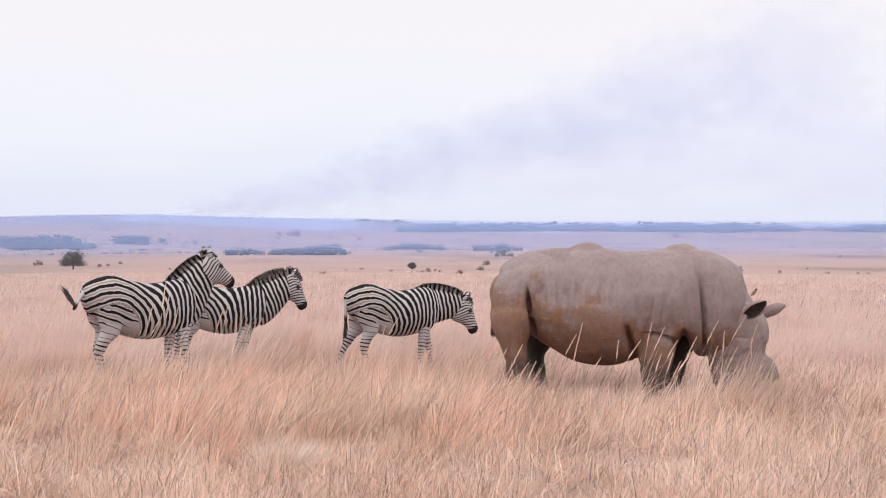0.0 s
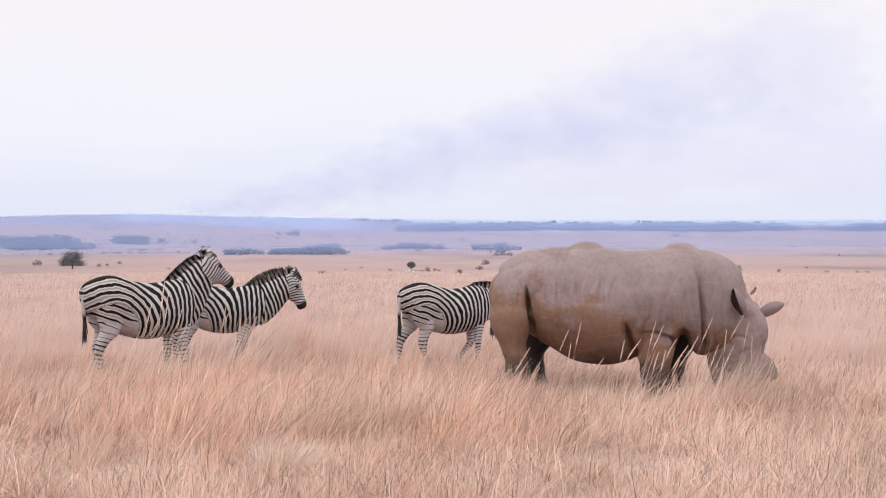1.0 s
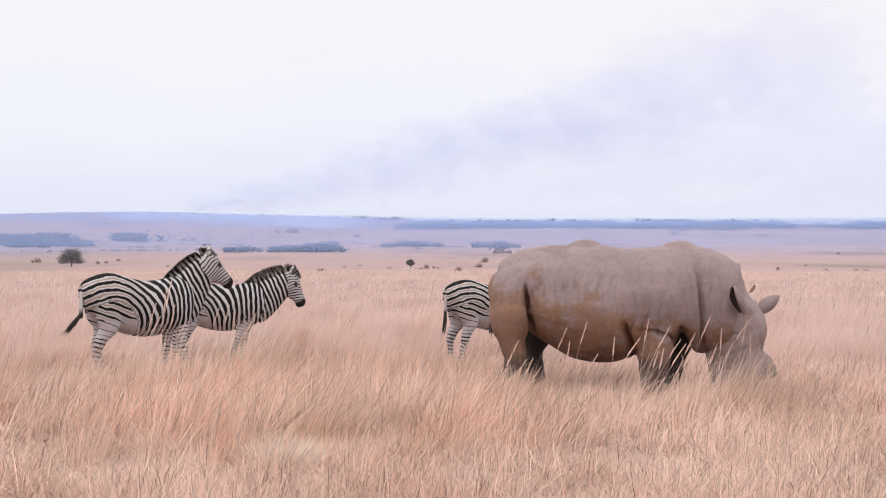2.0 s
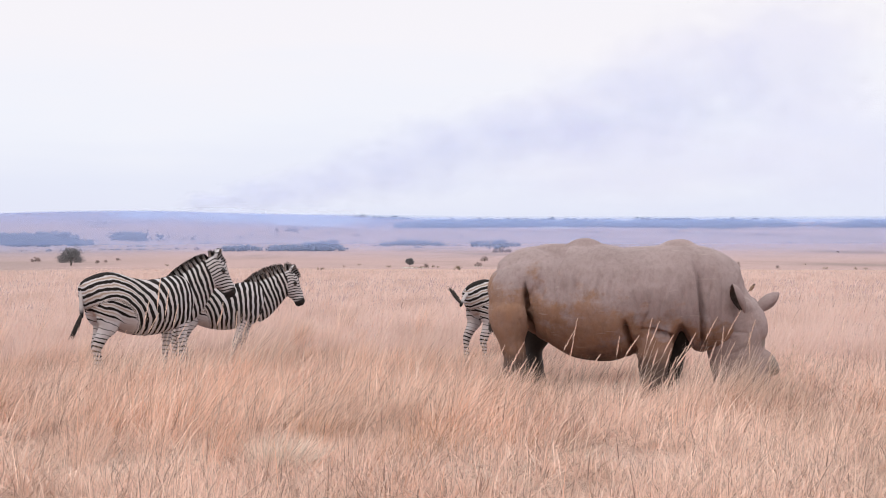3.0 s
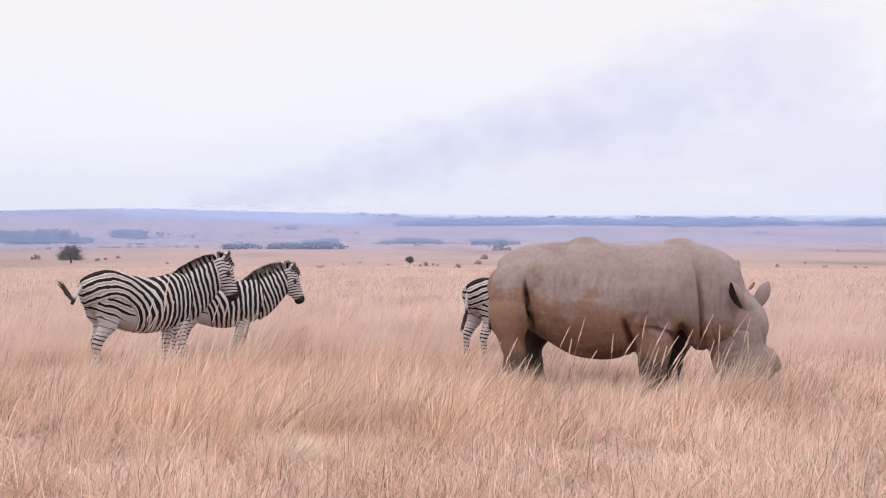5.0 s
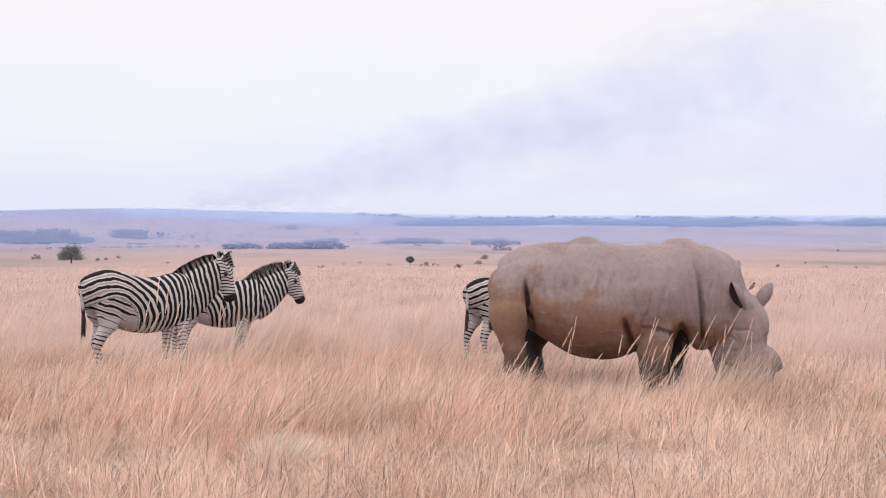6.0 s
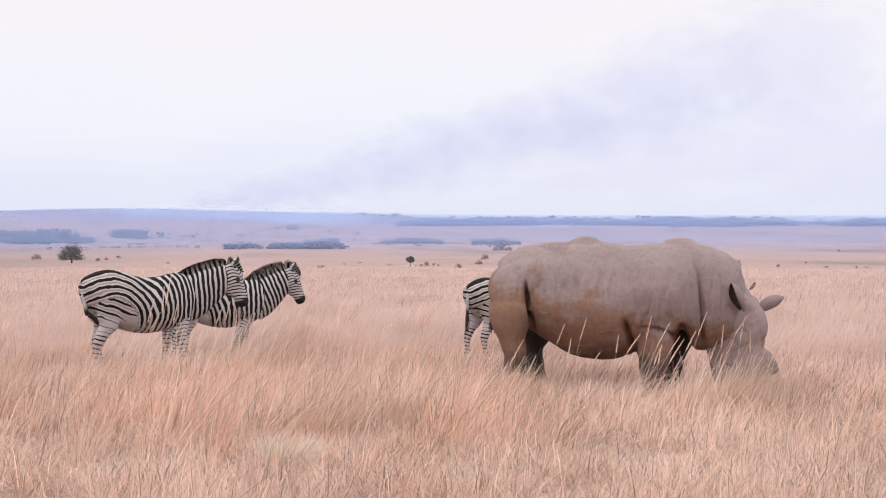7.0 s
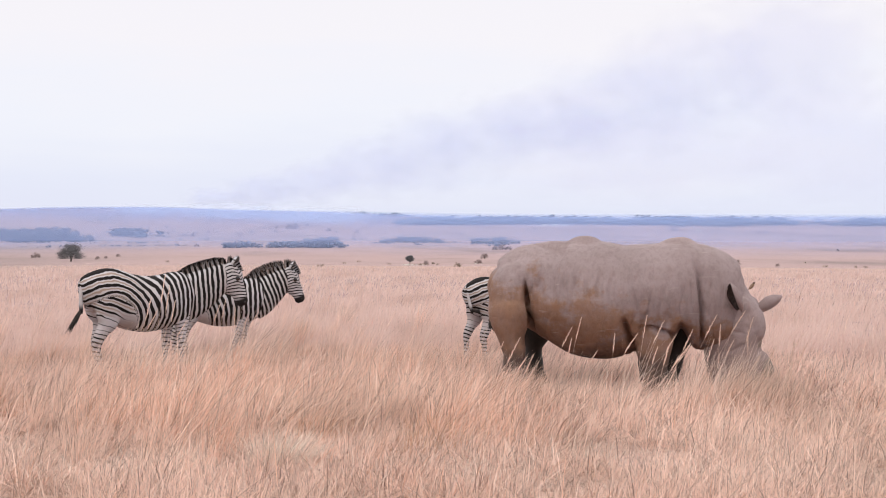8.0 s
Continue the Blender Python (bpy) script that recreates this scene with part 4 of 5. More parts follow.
stuff("short_grass", blades("short_grass", 130000, 8.5, 25, 1.5, 0.31, 0.0096, 0.25, 1.15, 2, 11, clump=0.10, near_low=0.6), "tangled short dry straw-coloured grass")
stuff("tall_grass", blades("tall_grass", 150000, 9, 25, 1.5, 0.74, 0.0086, 0.52, 0.46, 3, 12, clump=0.16, tall=patches, material=TALL), "tall wispy reddish dry grass leaning in the wind")
stuff("straw_litter", blades("straw_litter", 120000, 9.5, 21, 1.5, 0.40, 0.0100, 0.10, 2.3, 3, 15, material=STRAW), "flattened pale straw tangled over the ground")
stuff("pale_culms", blades("pale_culms", 40000, 10.5, 23, 1.3, 0.58, 0.0112, 0.25, 1.25, 4, 16, material=STRAW, near_low=0.45), "scattered pale dry grass culms crossing one another")
stuff("plain_grass", blades("plain_grass", 85000, 17.6, 25, 1.0, 0.60, 0.0140, 0.40, 0.55, 2, 17, material=MID, clump=0.14, tall=open_side), "knee-high pale dry grass round the animals")
stuff("far_grass", blades("far_grass", 170000, 22.5, 260, 2.4, 0.46, 0.0075, 0.28, 0.5, 2, 13, material=FAR, sink=27.0), "pale dry grass on the open plain")
stuff("side_grass", blades("side_grass", 30000, 6, 60, 1.6, 0.42, 0.008, 0.25, 0.4, 2, 14, wedge=179), "thin dry grass all round")


# ---------------------------------------------------------------- tussocks, stalks and twigs
def tuft_mesh(name, n, height, radius, lean, spread, width, seed, material):
    """A bunch of curved blades round one root."""
    rng = random.Random(seed)
    verts, faces = [], []
    for i in range(n):
        a, r = rng.uniform(0, 2 * math.pi), radius * rng.random() ** 0.7
        h = height * rng.uniform(0.5, 1.1)
        out = abs(rng.gauss(0, spread))
        dx, dy = math.cos(a) * out + lean * rng.uniform(0.4, 1.4), math.sin(a) * out
        psi, w, b = rng.uniform(0, math.pi), width * rng.uniform(0.6, 1.4), rng.uniform(0.3, 1.0)
        o = len(verts)
        for k in range(5):
            s = k / 4
            q = s * (1 - b * 0.6) + s * s * b * 0.6
            c = (r * math.cos(a) + dx * h * q, r * math.sin(a) + dy * h * q, h * s * (1 - 0.3 * s * min(math.hypot(dx, dy), 1.3)) - 0.01)
            ww = w * (1 - 0.85 * s) / 2
            verts += [(c[0] - ww * math.cos(psi), c[1] - ww * math.sin(psi), c[2]), (c[0] + ww * math.cos(psi), c[1] + ww * math.sin(psi), c[2])]
        faces += [(o + 2 * k, o + 2 * k + 1, o + 2 * k + 3, o + 2 * k + 2) for k in range(4)]
    return mesh_from(name, verts, faces, material, False)


def stalk(seed, height):
    """A grass culm with a loose seed head."""
    rng = random.Random(seed)
    bend = rng.uniform(0.05, 0.16) * height
    at = lambda s: (bend * s * s, 0, height * s)
    rows = [(*at(s), 0.0014 * (1.2 - s * 0.6), 0.0014 * (1.2 - s * 0.6)) for s in (0, 0.25, 0.5, 0.75, 1)]
    root = new("grass_stalk", mesh_from("grass_stalk", *loft(rows, 2, 5), STALK))
    verts, faces = [], []
    for i in range(46):
        s = 0.76 + 0.26 * i / 46
        x, y, z = at(s)
        a, ln = rng.uniform(0, 6.28), rng.uniform(0.018, 0.038) * (1.25 - (s - 0.76) * 2.6)
        d = Vector((math.cos(a) * 0.36 + 0.12, math.sin(a) * 0.36, 1)).normalized() * ln
        side = Vector((-math.sin(a), math.cos(a), 0)) * 0.0042
        o = len(verts)
        c = Vector((x, y, z))
        verts += [c, c + d * 0.5 + side, c + d, c + d * 0.5 - side, c + d * 0.5 + Vector((math.cos(a), math.sin(a), 0)) * 0.003]
        faces += [(o, o + 1, o + 4), (o + 1, o + 2, o + 4), (o + 2, o + 3, o + 4), (o + 3, o, o + 4)]
    under("seed_head", mesh_from("seed_head", verts, faces, STALK, False), root)
    return tagged(root, "tall pale dry grass stalk with feathery seed head", "grass stalk", "tall seed stalks")


SWAYING = []
STALK_TIPS = [(1010, 588, 17.5), (1034, 576, 17.7), (1062, 632, 17.2), (1104, 606, 17.4), (1156, 574, 17.6), (1180, 580, 17.1), (1198, 602, 17.5), (1240, 598, 17.3),
              (1264, 566, 17.6), (1282, 640, 17.0), (1320, 560, 17.5), (1338, 602, 17.2), (1302, 612, 17.7), (1226, 622, 17.2), (1132, 600, 17.0), (988, 642, 17.3),
              (958, 650, 17.1), (936, 640, 17.6), (1352, 640, 16.9), (1385, 625, 17.4), (905, 655, 16.8), (1430, 600, 18.5), (1475, 585, 19.0), (1512, 570, 20.0), (1540, 610, 18.0),
              (1208, 640, 16.6), (1165, 628, 16.8), (1290, 590, 17.3), (1330, 575, 17.0), (1250, 650, 16.5)]
STALK_TIPS += [(294, 503, 19.3), (304, 522, 19.5), (272, 542, 19.2), (286, 562, 19.4), (395, 552, 20.4), (408, 546, 20.6), (422, 562, 20.2), (332, 577, 19.4),
               (440, 577, 20.5), (462, 562, 20.6), (230, 592, 19.3), (318, 548, 19.6), (702, 562, 20.3), (688, 577, 20.2), (742, 585, 20.4), (352, 590, 19.8)]
kinds = [stalk(40 + k, 0.8) for k in range(4)]
rng = random.Random(77)
for k in range(40):
    STALK_TIPS.append((rng.uniform(880, 1560) if k % 3 else rng.uniform(20, 860), rng.uniform(610, 690), rng.uniform(14.5, 17.2)))
for k, (px, py, d) in enumerate(STALK_TIPS):
    tip = EYE + Vector(((px - 784) / FOCAL * d, d, (400 - py) / FOCAL * d))
    lean = rng.uniform(-6, 26)
    high = tip.z / math.cos(radians(lean))
    ob = kinds[k] if k < 4 else copy_thing(kinds[k % 4], Matrix.Identity(4))
    ob.scale = (1, 1, high / 0.8)
    root = Vector((tip.x - math.sin(radians(lean)) * high - 0.08, d, 0))
    SWAYING.append((ob, root, lean, rng.uniform(-40, 40), rng.uniform(0, 6.28), rng.uniform(2.0, 4.0)))

TUFTS = [tagged(new("grass_tuft", tuft_mesh("grass_tuft", 130, h, 0.10, 0.35, 0.22, 0.0045, 60 + i, TALL)), "wispy reddish dry grass tuft bending in the wind", "grass tuft", "wind-blown tufts")
         for i, h in enumerate((0.75, 0.62, 0.7))]
for k in range(44):
    d = rng.uniform(12.5, 21)
    px = rng.uniform(-20, 900) if k % 4 else rng.uniform(900, 1580)
    if px > 830:
        d = min(d, 16.5)
    ob = TUFTS[k] if k < 3 else copy_thing(TUFTS[k % 3], Matrix.Identity(4))
    g = rng.uniform(0.75, 1.1) * (0.75 if px > 830 else 1)
    ob.scale = (g, g, g)
    SWAYING.append((ob, spot(px, d), 0.0, rng.uniform(-50, 50), rng.uniform(0, 6.28), rng.uniform(1.5, 3.5)))

for k in range(46):
    ob = copy_thing(TUFTS[k % 3], Matrix.Identity(4))
    g = rng.uniform(0.6, 1.0)
    ob.scale = (g, g, g)
    SWAYING.append((ob, spot(rng.uniform(480, 900) if k % 5 else rng.uniform(-20, 200), rng.uniform(18.5, 29)), 0.0, rng.uniform(-50, 50), rng.uniform(0, 6.28), rng.uniform(1.5, 3.0)))

WISPS = [tagged(new("grass_tuft", tuft_mesh("grass_tuft", 30, h, 0.20, 0.45, 0.24, 0.0105, 80 + i, STALK)), "long pale wispy dry grass blowing in the wind", "grass tuft", "wind-blown tufts")
         for i, h in enumerate((1.0, 0.85))]
for k, (px, d, g) in enumerate(((215, 19.1, 0.95), (238, 19.3, 1.0), (262, 18.9, 0.85), (300, 19.2, 0.8), (372, 19.4, 1.0), (398, 19.8, 1.05), (420, 20.4, 0.95), (446, 20.6, 1.0), (470, 20.2, 0.85), (345, 18.4, 0.9),
                                (278, 19.0, 0.9), (290, 19.3, 0.95), (312, 19.1, 0.9), (325, 19.4, 1.0), (150, 19.5, 0.75), (165, 19.2, 0.7), (335, 19.0, 0.8), (250, 19.0, 0.85),
                                (404, 21.2, 0.9), (412, 20.8, 1.0), (428, 21.4, 0.95), (436, 20.9, 0.85), (452, 21.3, 0.9), (390, 20.2, 0.9), (478, 21.0, 0.8), (500, 20.7, 0.7),
                                (640, 20.6, 0.8), (665, 20.2, 0.8), (715, 20.5, 0.8), (770, 20.2, 0.8), (815, 20.4, 0.8), (690, 20.4, 0.75), (745, 20.3, 0.85), (790, 20.5, 0.8), (840, 20.2, 0.75), (180, 19.4, 0.7))):
    ob = WISPS[k] if k < 2 else copy_thing(WISPS[k % 2], Matrix.Identity(4))
    ob.scale = (g, g, g)
    SWAYING.append((ob, spot(px, d), 0.0, rng.uniform(-25, 25), rng.uniform(0, 6.28), rng.uniform(2.0, 4.0)))

for k in range(30):
    px, d = rng.uniform(1180, 1420) if k % 5 else rng.uniform(870, 1140), rng.uniform(16.6, 17.9)
    if k > 18:
        px, d = rng.uniform(950, 1150), rng.uniform(19.2, 21.0)
    ob = copy_thing(WISPS[k % 2], Matrix.Identity(4))
    g = rng.uniform(0.5, 0.85)
    ob.scale = (g, g, g)
    SWAYING.append((ob, spot(px, d), 0.0, rng.uniform(-35, 35), rng.uniform(0, 6.28), rng.uniform(1.5, 3.0)))

for k in range(46):
    if k < 18:
        px, d, g = rng.uniform(1250, 1395), rng.uniform(17.0, 17.7), rng.uniform(0.45, 0.8)
    elif k < 26:
        px, d, g = rng.uniform(880, 965), rng.uniform(17.2, 18.0), rng.uniform(0.4, 0.65)
    else:
        px, d, g = rng.uniform(950, 1240), rng.uniform(16.8, 17.9), rng.uniform(0.32, 0.55)
    ob = copy_thing(WISPS[k % 2], Matrix.Identity(4))
    ob.scale = (g, g, g)
    SWAYING.append((ob, spot(px, d), 0.0, rng.uniform(-40, 40), rng.uniform(0, 6.28), rng.uniform(1.5, 3.0)))

RED = grass_material("red_dry_grass", (0.74, 0.47, 0.33), (0.69, 0.41, 0.27), (0.82, 0.59, 0.45))
reds = tagged(new("grass_tuft", tuft_mesh("grass_tuft", 110, 0.5, 0.20, 0.28, 0.42, 0.0080, 95, RED)), "rusty red dry grass tuft among pale straw", "grass tuft", "rusty grass tufts")
for k in range(22):
    px, d = (rng.gauss(680, 130), rng.uniform(12.9, 16.2)) if k % 3 else (rng.gauss(340, 110), rng.uniform(13.8, 16.6))
    ob = copy_thing(reds, Matrix.Identity(4)) if k else reds
    g = rng.uniform(0.6, 1.05)
    ob.scale = (g, g, g)
    SWAYING.append((ob, spot(px, d), 0.0, rng.uniform(-50, 50), rng.uniform(0, 6.28), rng.uniform(1.0, 2.5)))

PALE = grass_material("bleached_grass", (0.80, 0.67, 0.58), (0.76, 0.62, 0.52), (0.90, 0.79, 0.70))
pale = tagged(new("grass_tussock", tuft_mesh("grass_tussock", 1100, 0.44, 0.18, 0.40, 0.75, 0.0085, 91, PALE)), "bleached pale dry grass tussock", "grass tussock")
pale.matrix_basis = Matrix.Translation(spot(490, 12.5))
flat = tagged(new("grass_tuft", tuft_mesh("grass_tuft", 170, 0.30, 0.28, 0.45, 1.3, 0.0062, 93, PALE)), "trampled tangle of bleached dry grass", "grass tuft", "trampled tufts")
for k in range(44):
    ob = copy_thing(flat, Matrix.Identity(4)) if k else flat
    g = rng.uniform(0.75, 1.15)
    ob.matrix_basis = Matrix.Translation(spot(rng.uniform(-20, 1590), rng.uniform(11.7, 13.6))) @ pose(0, 0, 0, 0, 0, rng.uniform(0, 360)) @ Matrix.Scale(g, 4)


def twig_mesh(seed, height):
    rng = random.Random(seed)
    verts, faces = [], []

    def limb(p, d, ln, r, depth):
        rows = []
        q, v = Vector(p), Vector(d).normalized()
        for i in range(4):
            rows.append((*q, r * (1 - 0.2 * i), r * (1 - 0.2 * i)))
            v = (v + Vector((rng.gauss(0, 0.18), rng.gauss(0, 0.18), rng.gauss(0, 0.1)))).normalized()
            q = q + v * ln / 3
        a, b = loft(rows, 2, 6)
        o = len(verts)
        verts.extend(a)
        faces.extend([tuple(i + o for i in f) for f in b])
        if depth:
            for i in range(3):
                side = Vector((rng.gauss(0, 0.6), rng.gauss(0, 0.6), 0.8))
                limb(Vector(rows[1 + i % 3][:3]), side, ln * 0.45, r * 0.6, depth - 1)

    limb((0, 0, -0.02), (0.05, 0, 1), height, 0.0036, 1)
    return mesh_from("dead_twig", verts, faces, TWIG)


for px, d, h, seed in ((36, 16.4, 0.36, 1), (578, 17.0, 0.34, 2), (604, 17.2, 0.36, 3), (1476, 18.2, 0.22, 4), (1547, 15.6, 0.36, 5), (742, 17.0, 0.36, 6)):
    tagged(new("dead_twig", twig_mesh(seed, h)), "thin dark dead twig among dry grass", "twig", "dead twigs").matrix_basis = Matrix.Translation(spot(px, d))


# ---- a small bird on a grass stem
def perched_bird():
    stem = copy_thing(kinds[0], Matrix.Identity(4))
    d = 30.0
    top = EYE + Vector(((1335 - 784) / FOCAL * d, d, (400 - 523) / FOCAL * d))
    SWAYING.append((stem, Vector((top.x - 0.06, d, 0)), 0.001, 0.0, 1.0, 0.2))
    stem.scale = (0.6, 1, (top.z + 0.02) / 0.8)
    root = tagged(new("bird"), "tiny brown bird perched on a dry grass stem", "bird")
    brown = plain_material("brown_feathers", (0.16, 0.10, 0.07), (0.30, 0.20, 0.14), 60)
    dark = plain_material("dark_feathers", (0.04, 0.028, 0.024), (0.09, 0.06, 0.05), 60)
    under("body", mesh_from("body", *loft([(-0.05, 0, 0.0, 0.008, 0.008), (-0.03, 0, 0.02, 0.024, 0.024), (0.0, 0, 0.055, 0.03, 0.032), (0.022, 0, 0.085, 0.022, 0.024), (0.03, 0, 0.10, 0.012, 0.012)], 4, 14), brown), root)
    under("head", mesh_from("head", *blob(0.034, 0, 0.108, 0.022, 0.018, 0.019), dark), root)
    under("beak", mesh_from("beak", *loft([(0.05, 0, 0.108, 0.005, 0.005), (0.068, 0, 0.105, 0.001, 0.001)], 2, 8), dark), root)
    under("tail", mesh_from("tail", *loft([(-0.035, 0, 0.015, 0.012, 0.006), (-0.075, 0, -0.02, 0.014, 0.004), (-0.10, 0, -0.045, 0.010, 0.003)], 3, 8), dark), root)
    root.matrix_basis = Matrix.Translation(top)


perched_bird()


# ---------------------------------------------------------------- trees and shrubs
def crown_mesh(name, wide, high, base, n, leaf, seed, material, flat=1.0, ball=False):
    """Leaves gathered in clumps under an uneven dome."""
    rng = random.Random(seed)
    verts, faces = [], []
    clumps = []
    while len(clumps) < max(6, n // (14 if ball else 40)):
        x, y, z = rng.uniform(-1, 1), rng.uniform(-1, 1), rng.uniform(-1 if ball else 0, 1)
        r = x * x + y * y + (z * 1.0) ** 2
        if (0.0 if ball else 0.25) < r < 1.0 + rng.uniform(-0.15, 0.12):
            clumps.append((x * wide / 2, y * wide / 2, base + (0.5 + 0.5 * z if ball else z) * (high - base) * flat, rng.uniform(0.10, 0.2) * wide))
    for i in range(n):
        cx, cy, cz, cr = rng.choice(clumps)
        p = Vector((cx + rng.gauss(0, cr * 0.5), cy + rng.gauss(0, cr * 0.5), max(base * 0.8, cz + rng.gauss(0, cr * 0.4))))
        u = Vector((rng.gauss(0, 1), rng.gauss(0, 1), rng.gauss(0, 1))).normalized()
        v = u.orthogonal().normalized()
        w = u.cross(v)
        g = leaf * rng.uniform(0.6, 1.4)
        o = len(verts)
        verts += [p - v * g, p - w * g * 0.5 + u * g * 0.2, p + v * g, p + w * g * 0.5 + u * g * 0.2]
        faces.append((o, o + 1, o + 2, o + 3))
    return mesh_from(name, verts, faces, material, False)


def tree(name, label, category, wide, high, base, n, leaf, seed, material, group="", ball=False):
    root = tagged(new(name), label, category, group)
    rng = random.Random(seed)
    verts, faces = [], []
    r0 = wide * 0.03

    def limb(rows):
        a, b = loft(rows, 3, 8)
        o = len(verts)
        verts.extend(a)
        faces.extend([tuple(i + o for i in f) for f in b])

    fork = base * 1.15
    limb([(0, 0, -0.1, r0 * 1.3, r0 * 1.3), (0.02 * wide, 0, fork * 0.5, r0, r0), (0, 0.01 * wide, fork, r0 * 0.85, r0 * 0.85), (0, 0, fork + (high - fork) * 0.6, r0 * 0.3, r0 * 0.3)])
    for i in range(6):
        a = i * 1.05 + rng.uniform(-0.3, 0.3)
        e = Vector((math.cos(a) * wide * 0.36, math.sin(a) * wide * 0.36, fork + (high - fork) * rng.uniform(0.35, 0.8)))
        limb([(0, 0, fork * 0.85, r0 * 0.6, r0 * 0.6), (e.x * 0.45, e.y * 0.45, fork + (e.z - fork) * 0.6, r0 * 0.4, r0 * 0.4), (*e, r0 * 0.12, r0 * 0.12)])
    under("trunk", mesh_from("trunk", verts, faces, BARK), root)
    under("crown", crown_mesh("crown", wide, high, base, n, leaf, seed + 1, material, 1.0, ball), root)
    return root


def set_at(ob, px, d, turn=0.0, scale=1.0):
    ob.matrix_basis = Matrix.Translation(spot(px, d)) @ pose(0, 0, 0, 0, 0, turn) @ Matrix.Scale(scale, 4)
    return ob


set_at(tree("tree", "lone grey-green thorn tree on the open plain", "tree", 4.5, 3.1, 0.7, 6000, 0.085, 21, TREE_LEAF), 129, 292)
set_at(tree("tree", "small round dark tree on a thin stem", "tree", 0.95, 1.25, 0.45, 1500, 0.075, 23, TREE_LEAF, "", True), 729, 215)
bush = tree("shrub", "small dark rounded shrub on the plain", "shrub", 2.0, 1.5, 0.08, 900, 0.085, 25, BUSH_LEAF, "scattered shrubs")
dry = tree("shrub", "leafless brown dry shrub on the plain", "shrub", 1.4, 0.9, 0.1, 220, 0.05, 27, DRY_LEAF, "dry shrubs")
BUSHES = [(67, 370, 0.95), (176, 330, 0.5), (191, 350, 0.4), (213, 400, 0.5), (758, 245, 0.45), (850, 275, 0.6), (861, 400, 0.95), (1308, 260, 0.65), (1403, 1000, 1.3),
          (1487, 640, 0.7), (1346, 1620, 2.2), (1358, 1600, 2.2), (1380, 215, 0.3), (1197, 1900, 4.2), (1258, 1280, 0.9), (494, 2150, 3.5), (515, 2150, 4.6), (526, 2130, 5.0),
          (880, 640, 1.2), (893, 640, 1.6), (905, 640, 1.2), (690, 900, 1.5), (740, 920, 1.6), (1060, 2000, 2.0), (260, 1650, 2.0), (330, 1500, 2.0), (345, 1480, 2.4),
          (352, 760, 1.1), (372, 1700, 2.4), (430, 1550, 2.2), (190, 2500, 3.0), (370, 2350, 2.6), (585, 1900, 3.0), (635, 1700, 2.6), (820, 1500, 2.0), (1440, 1200, 1.2), (950, 2100, 2.8)]
for k, (px, d, g) in enumerate(BUSHES):
    set_at(bush if k == 0 else copy_thing(bush, Matrix.Identity(4)), px, d, k * 67, g)
DRIES = [(572, 118, 0.42), (817, 118, 0.62), (735, 208, 0.40), (741, 210, 0.34), (748, 209, 0.46), (757, 211, 0.36), (762, 214, 0.30), (692, 222, 0.50), (612, 226, 0.40), (778, 222, 0.45), (1466, 190, 0.5), (1520, 185, 0.45), (1536, 190, 0.4), (392, 260, 0.5), (770, 240, 0.6), (640, 300, 0.6), (1430, 320, 0.6), (300, 240, 0.5)]
for k, (px, d, g) in enumerate(DRIES):
    set_at(dry if k == 0 else copy_thing(dry, Matrix.Identity(4)), px, d, k * 71, g)


def wood(name, label, rows, seed, leaf=FAR_LEAF):
    """Far trees in belts: bearing from, to, distance, depth, tree height, count."""
    rng = random.Random(seed)
    ball = bmesh.new()
    bmesh.ops.create_icosphere(ball, subdivisions=1, radius=1)
    bv = [v.co.copy() for v in ball.verts]
    bf = [tuple(v.index for v in f.verts) for f in ball.faces]
    ball.free()
    verts, faces = [], []
    for a, b, d, deep, high, count in rows:
        for i in range(count):
            px, dd = rng.uniform(a, b), d + rng.uniform(-deep, deep)
            p = spot(px, dd)
            h = high * (0.3 + 0.9 * rng.random() ** 0.9)
            edge = min(px - a, b - px) / max(1, (b - a) * 0.12)
            h *= min(1, 0.5 + 0.5 * edge) * (1.3 if high < 10 and rng.random() < 0.1 else 1)
            for j in range(13):
                c = p + Vector((rng.gauss(0, h * 0.36), rng.gauss(0, h * 0.2), h * rng.uniform(0.12, 0.86)))
                r = h * rng.uniform(0.08, 0.20)
                off = Vector((rng.uniform(0, 99), rng.uniform(0, 99), 0))
                o = len(verts)
                for v in bv:
                    k = 1 + 0.75 * noise.noise(v * 2.1 + off) + 0.4 * noise.noise(v * 5.0 + off)
                    verts.append(c + Vector((v.x * 1.15, v.y * 1.1, v.z * 0.9)) * r * k)
                faces.extend([(x + o, y + o, z + o) for x, y, z in bf])
    tagged(new(name, mesh_from(name, verts, faces, leaf, False)), label, "woodland", kind="stuff")


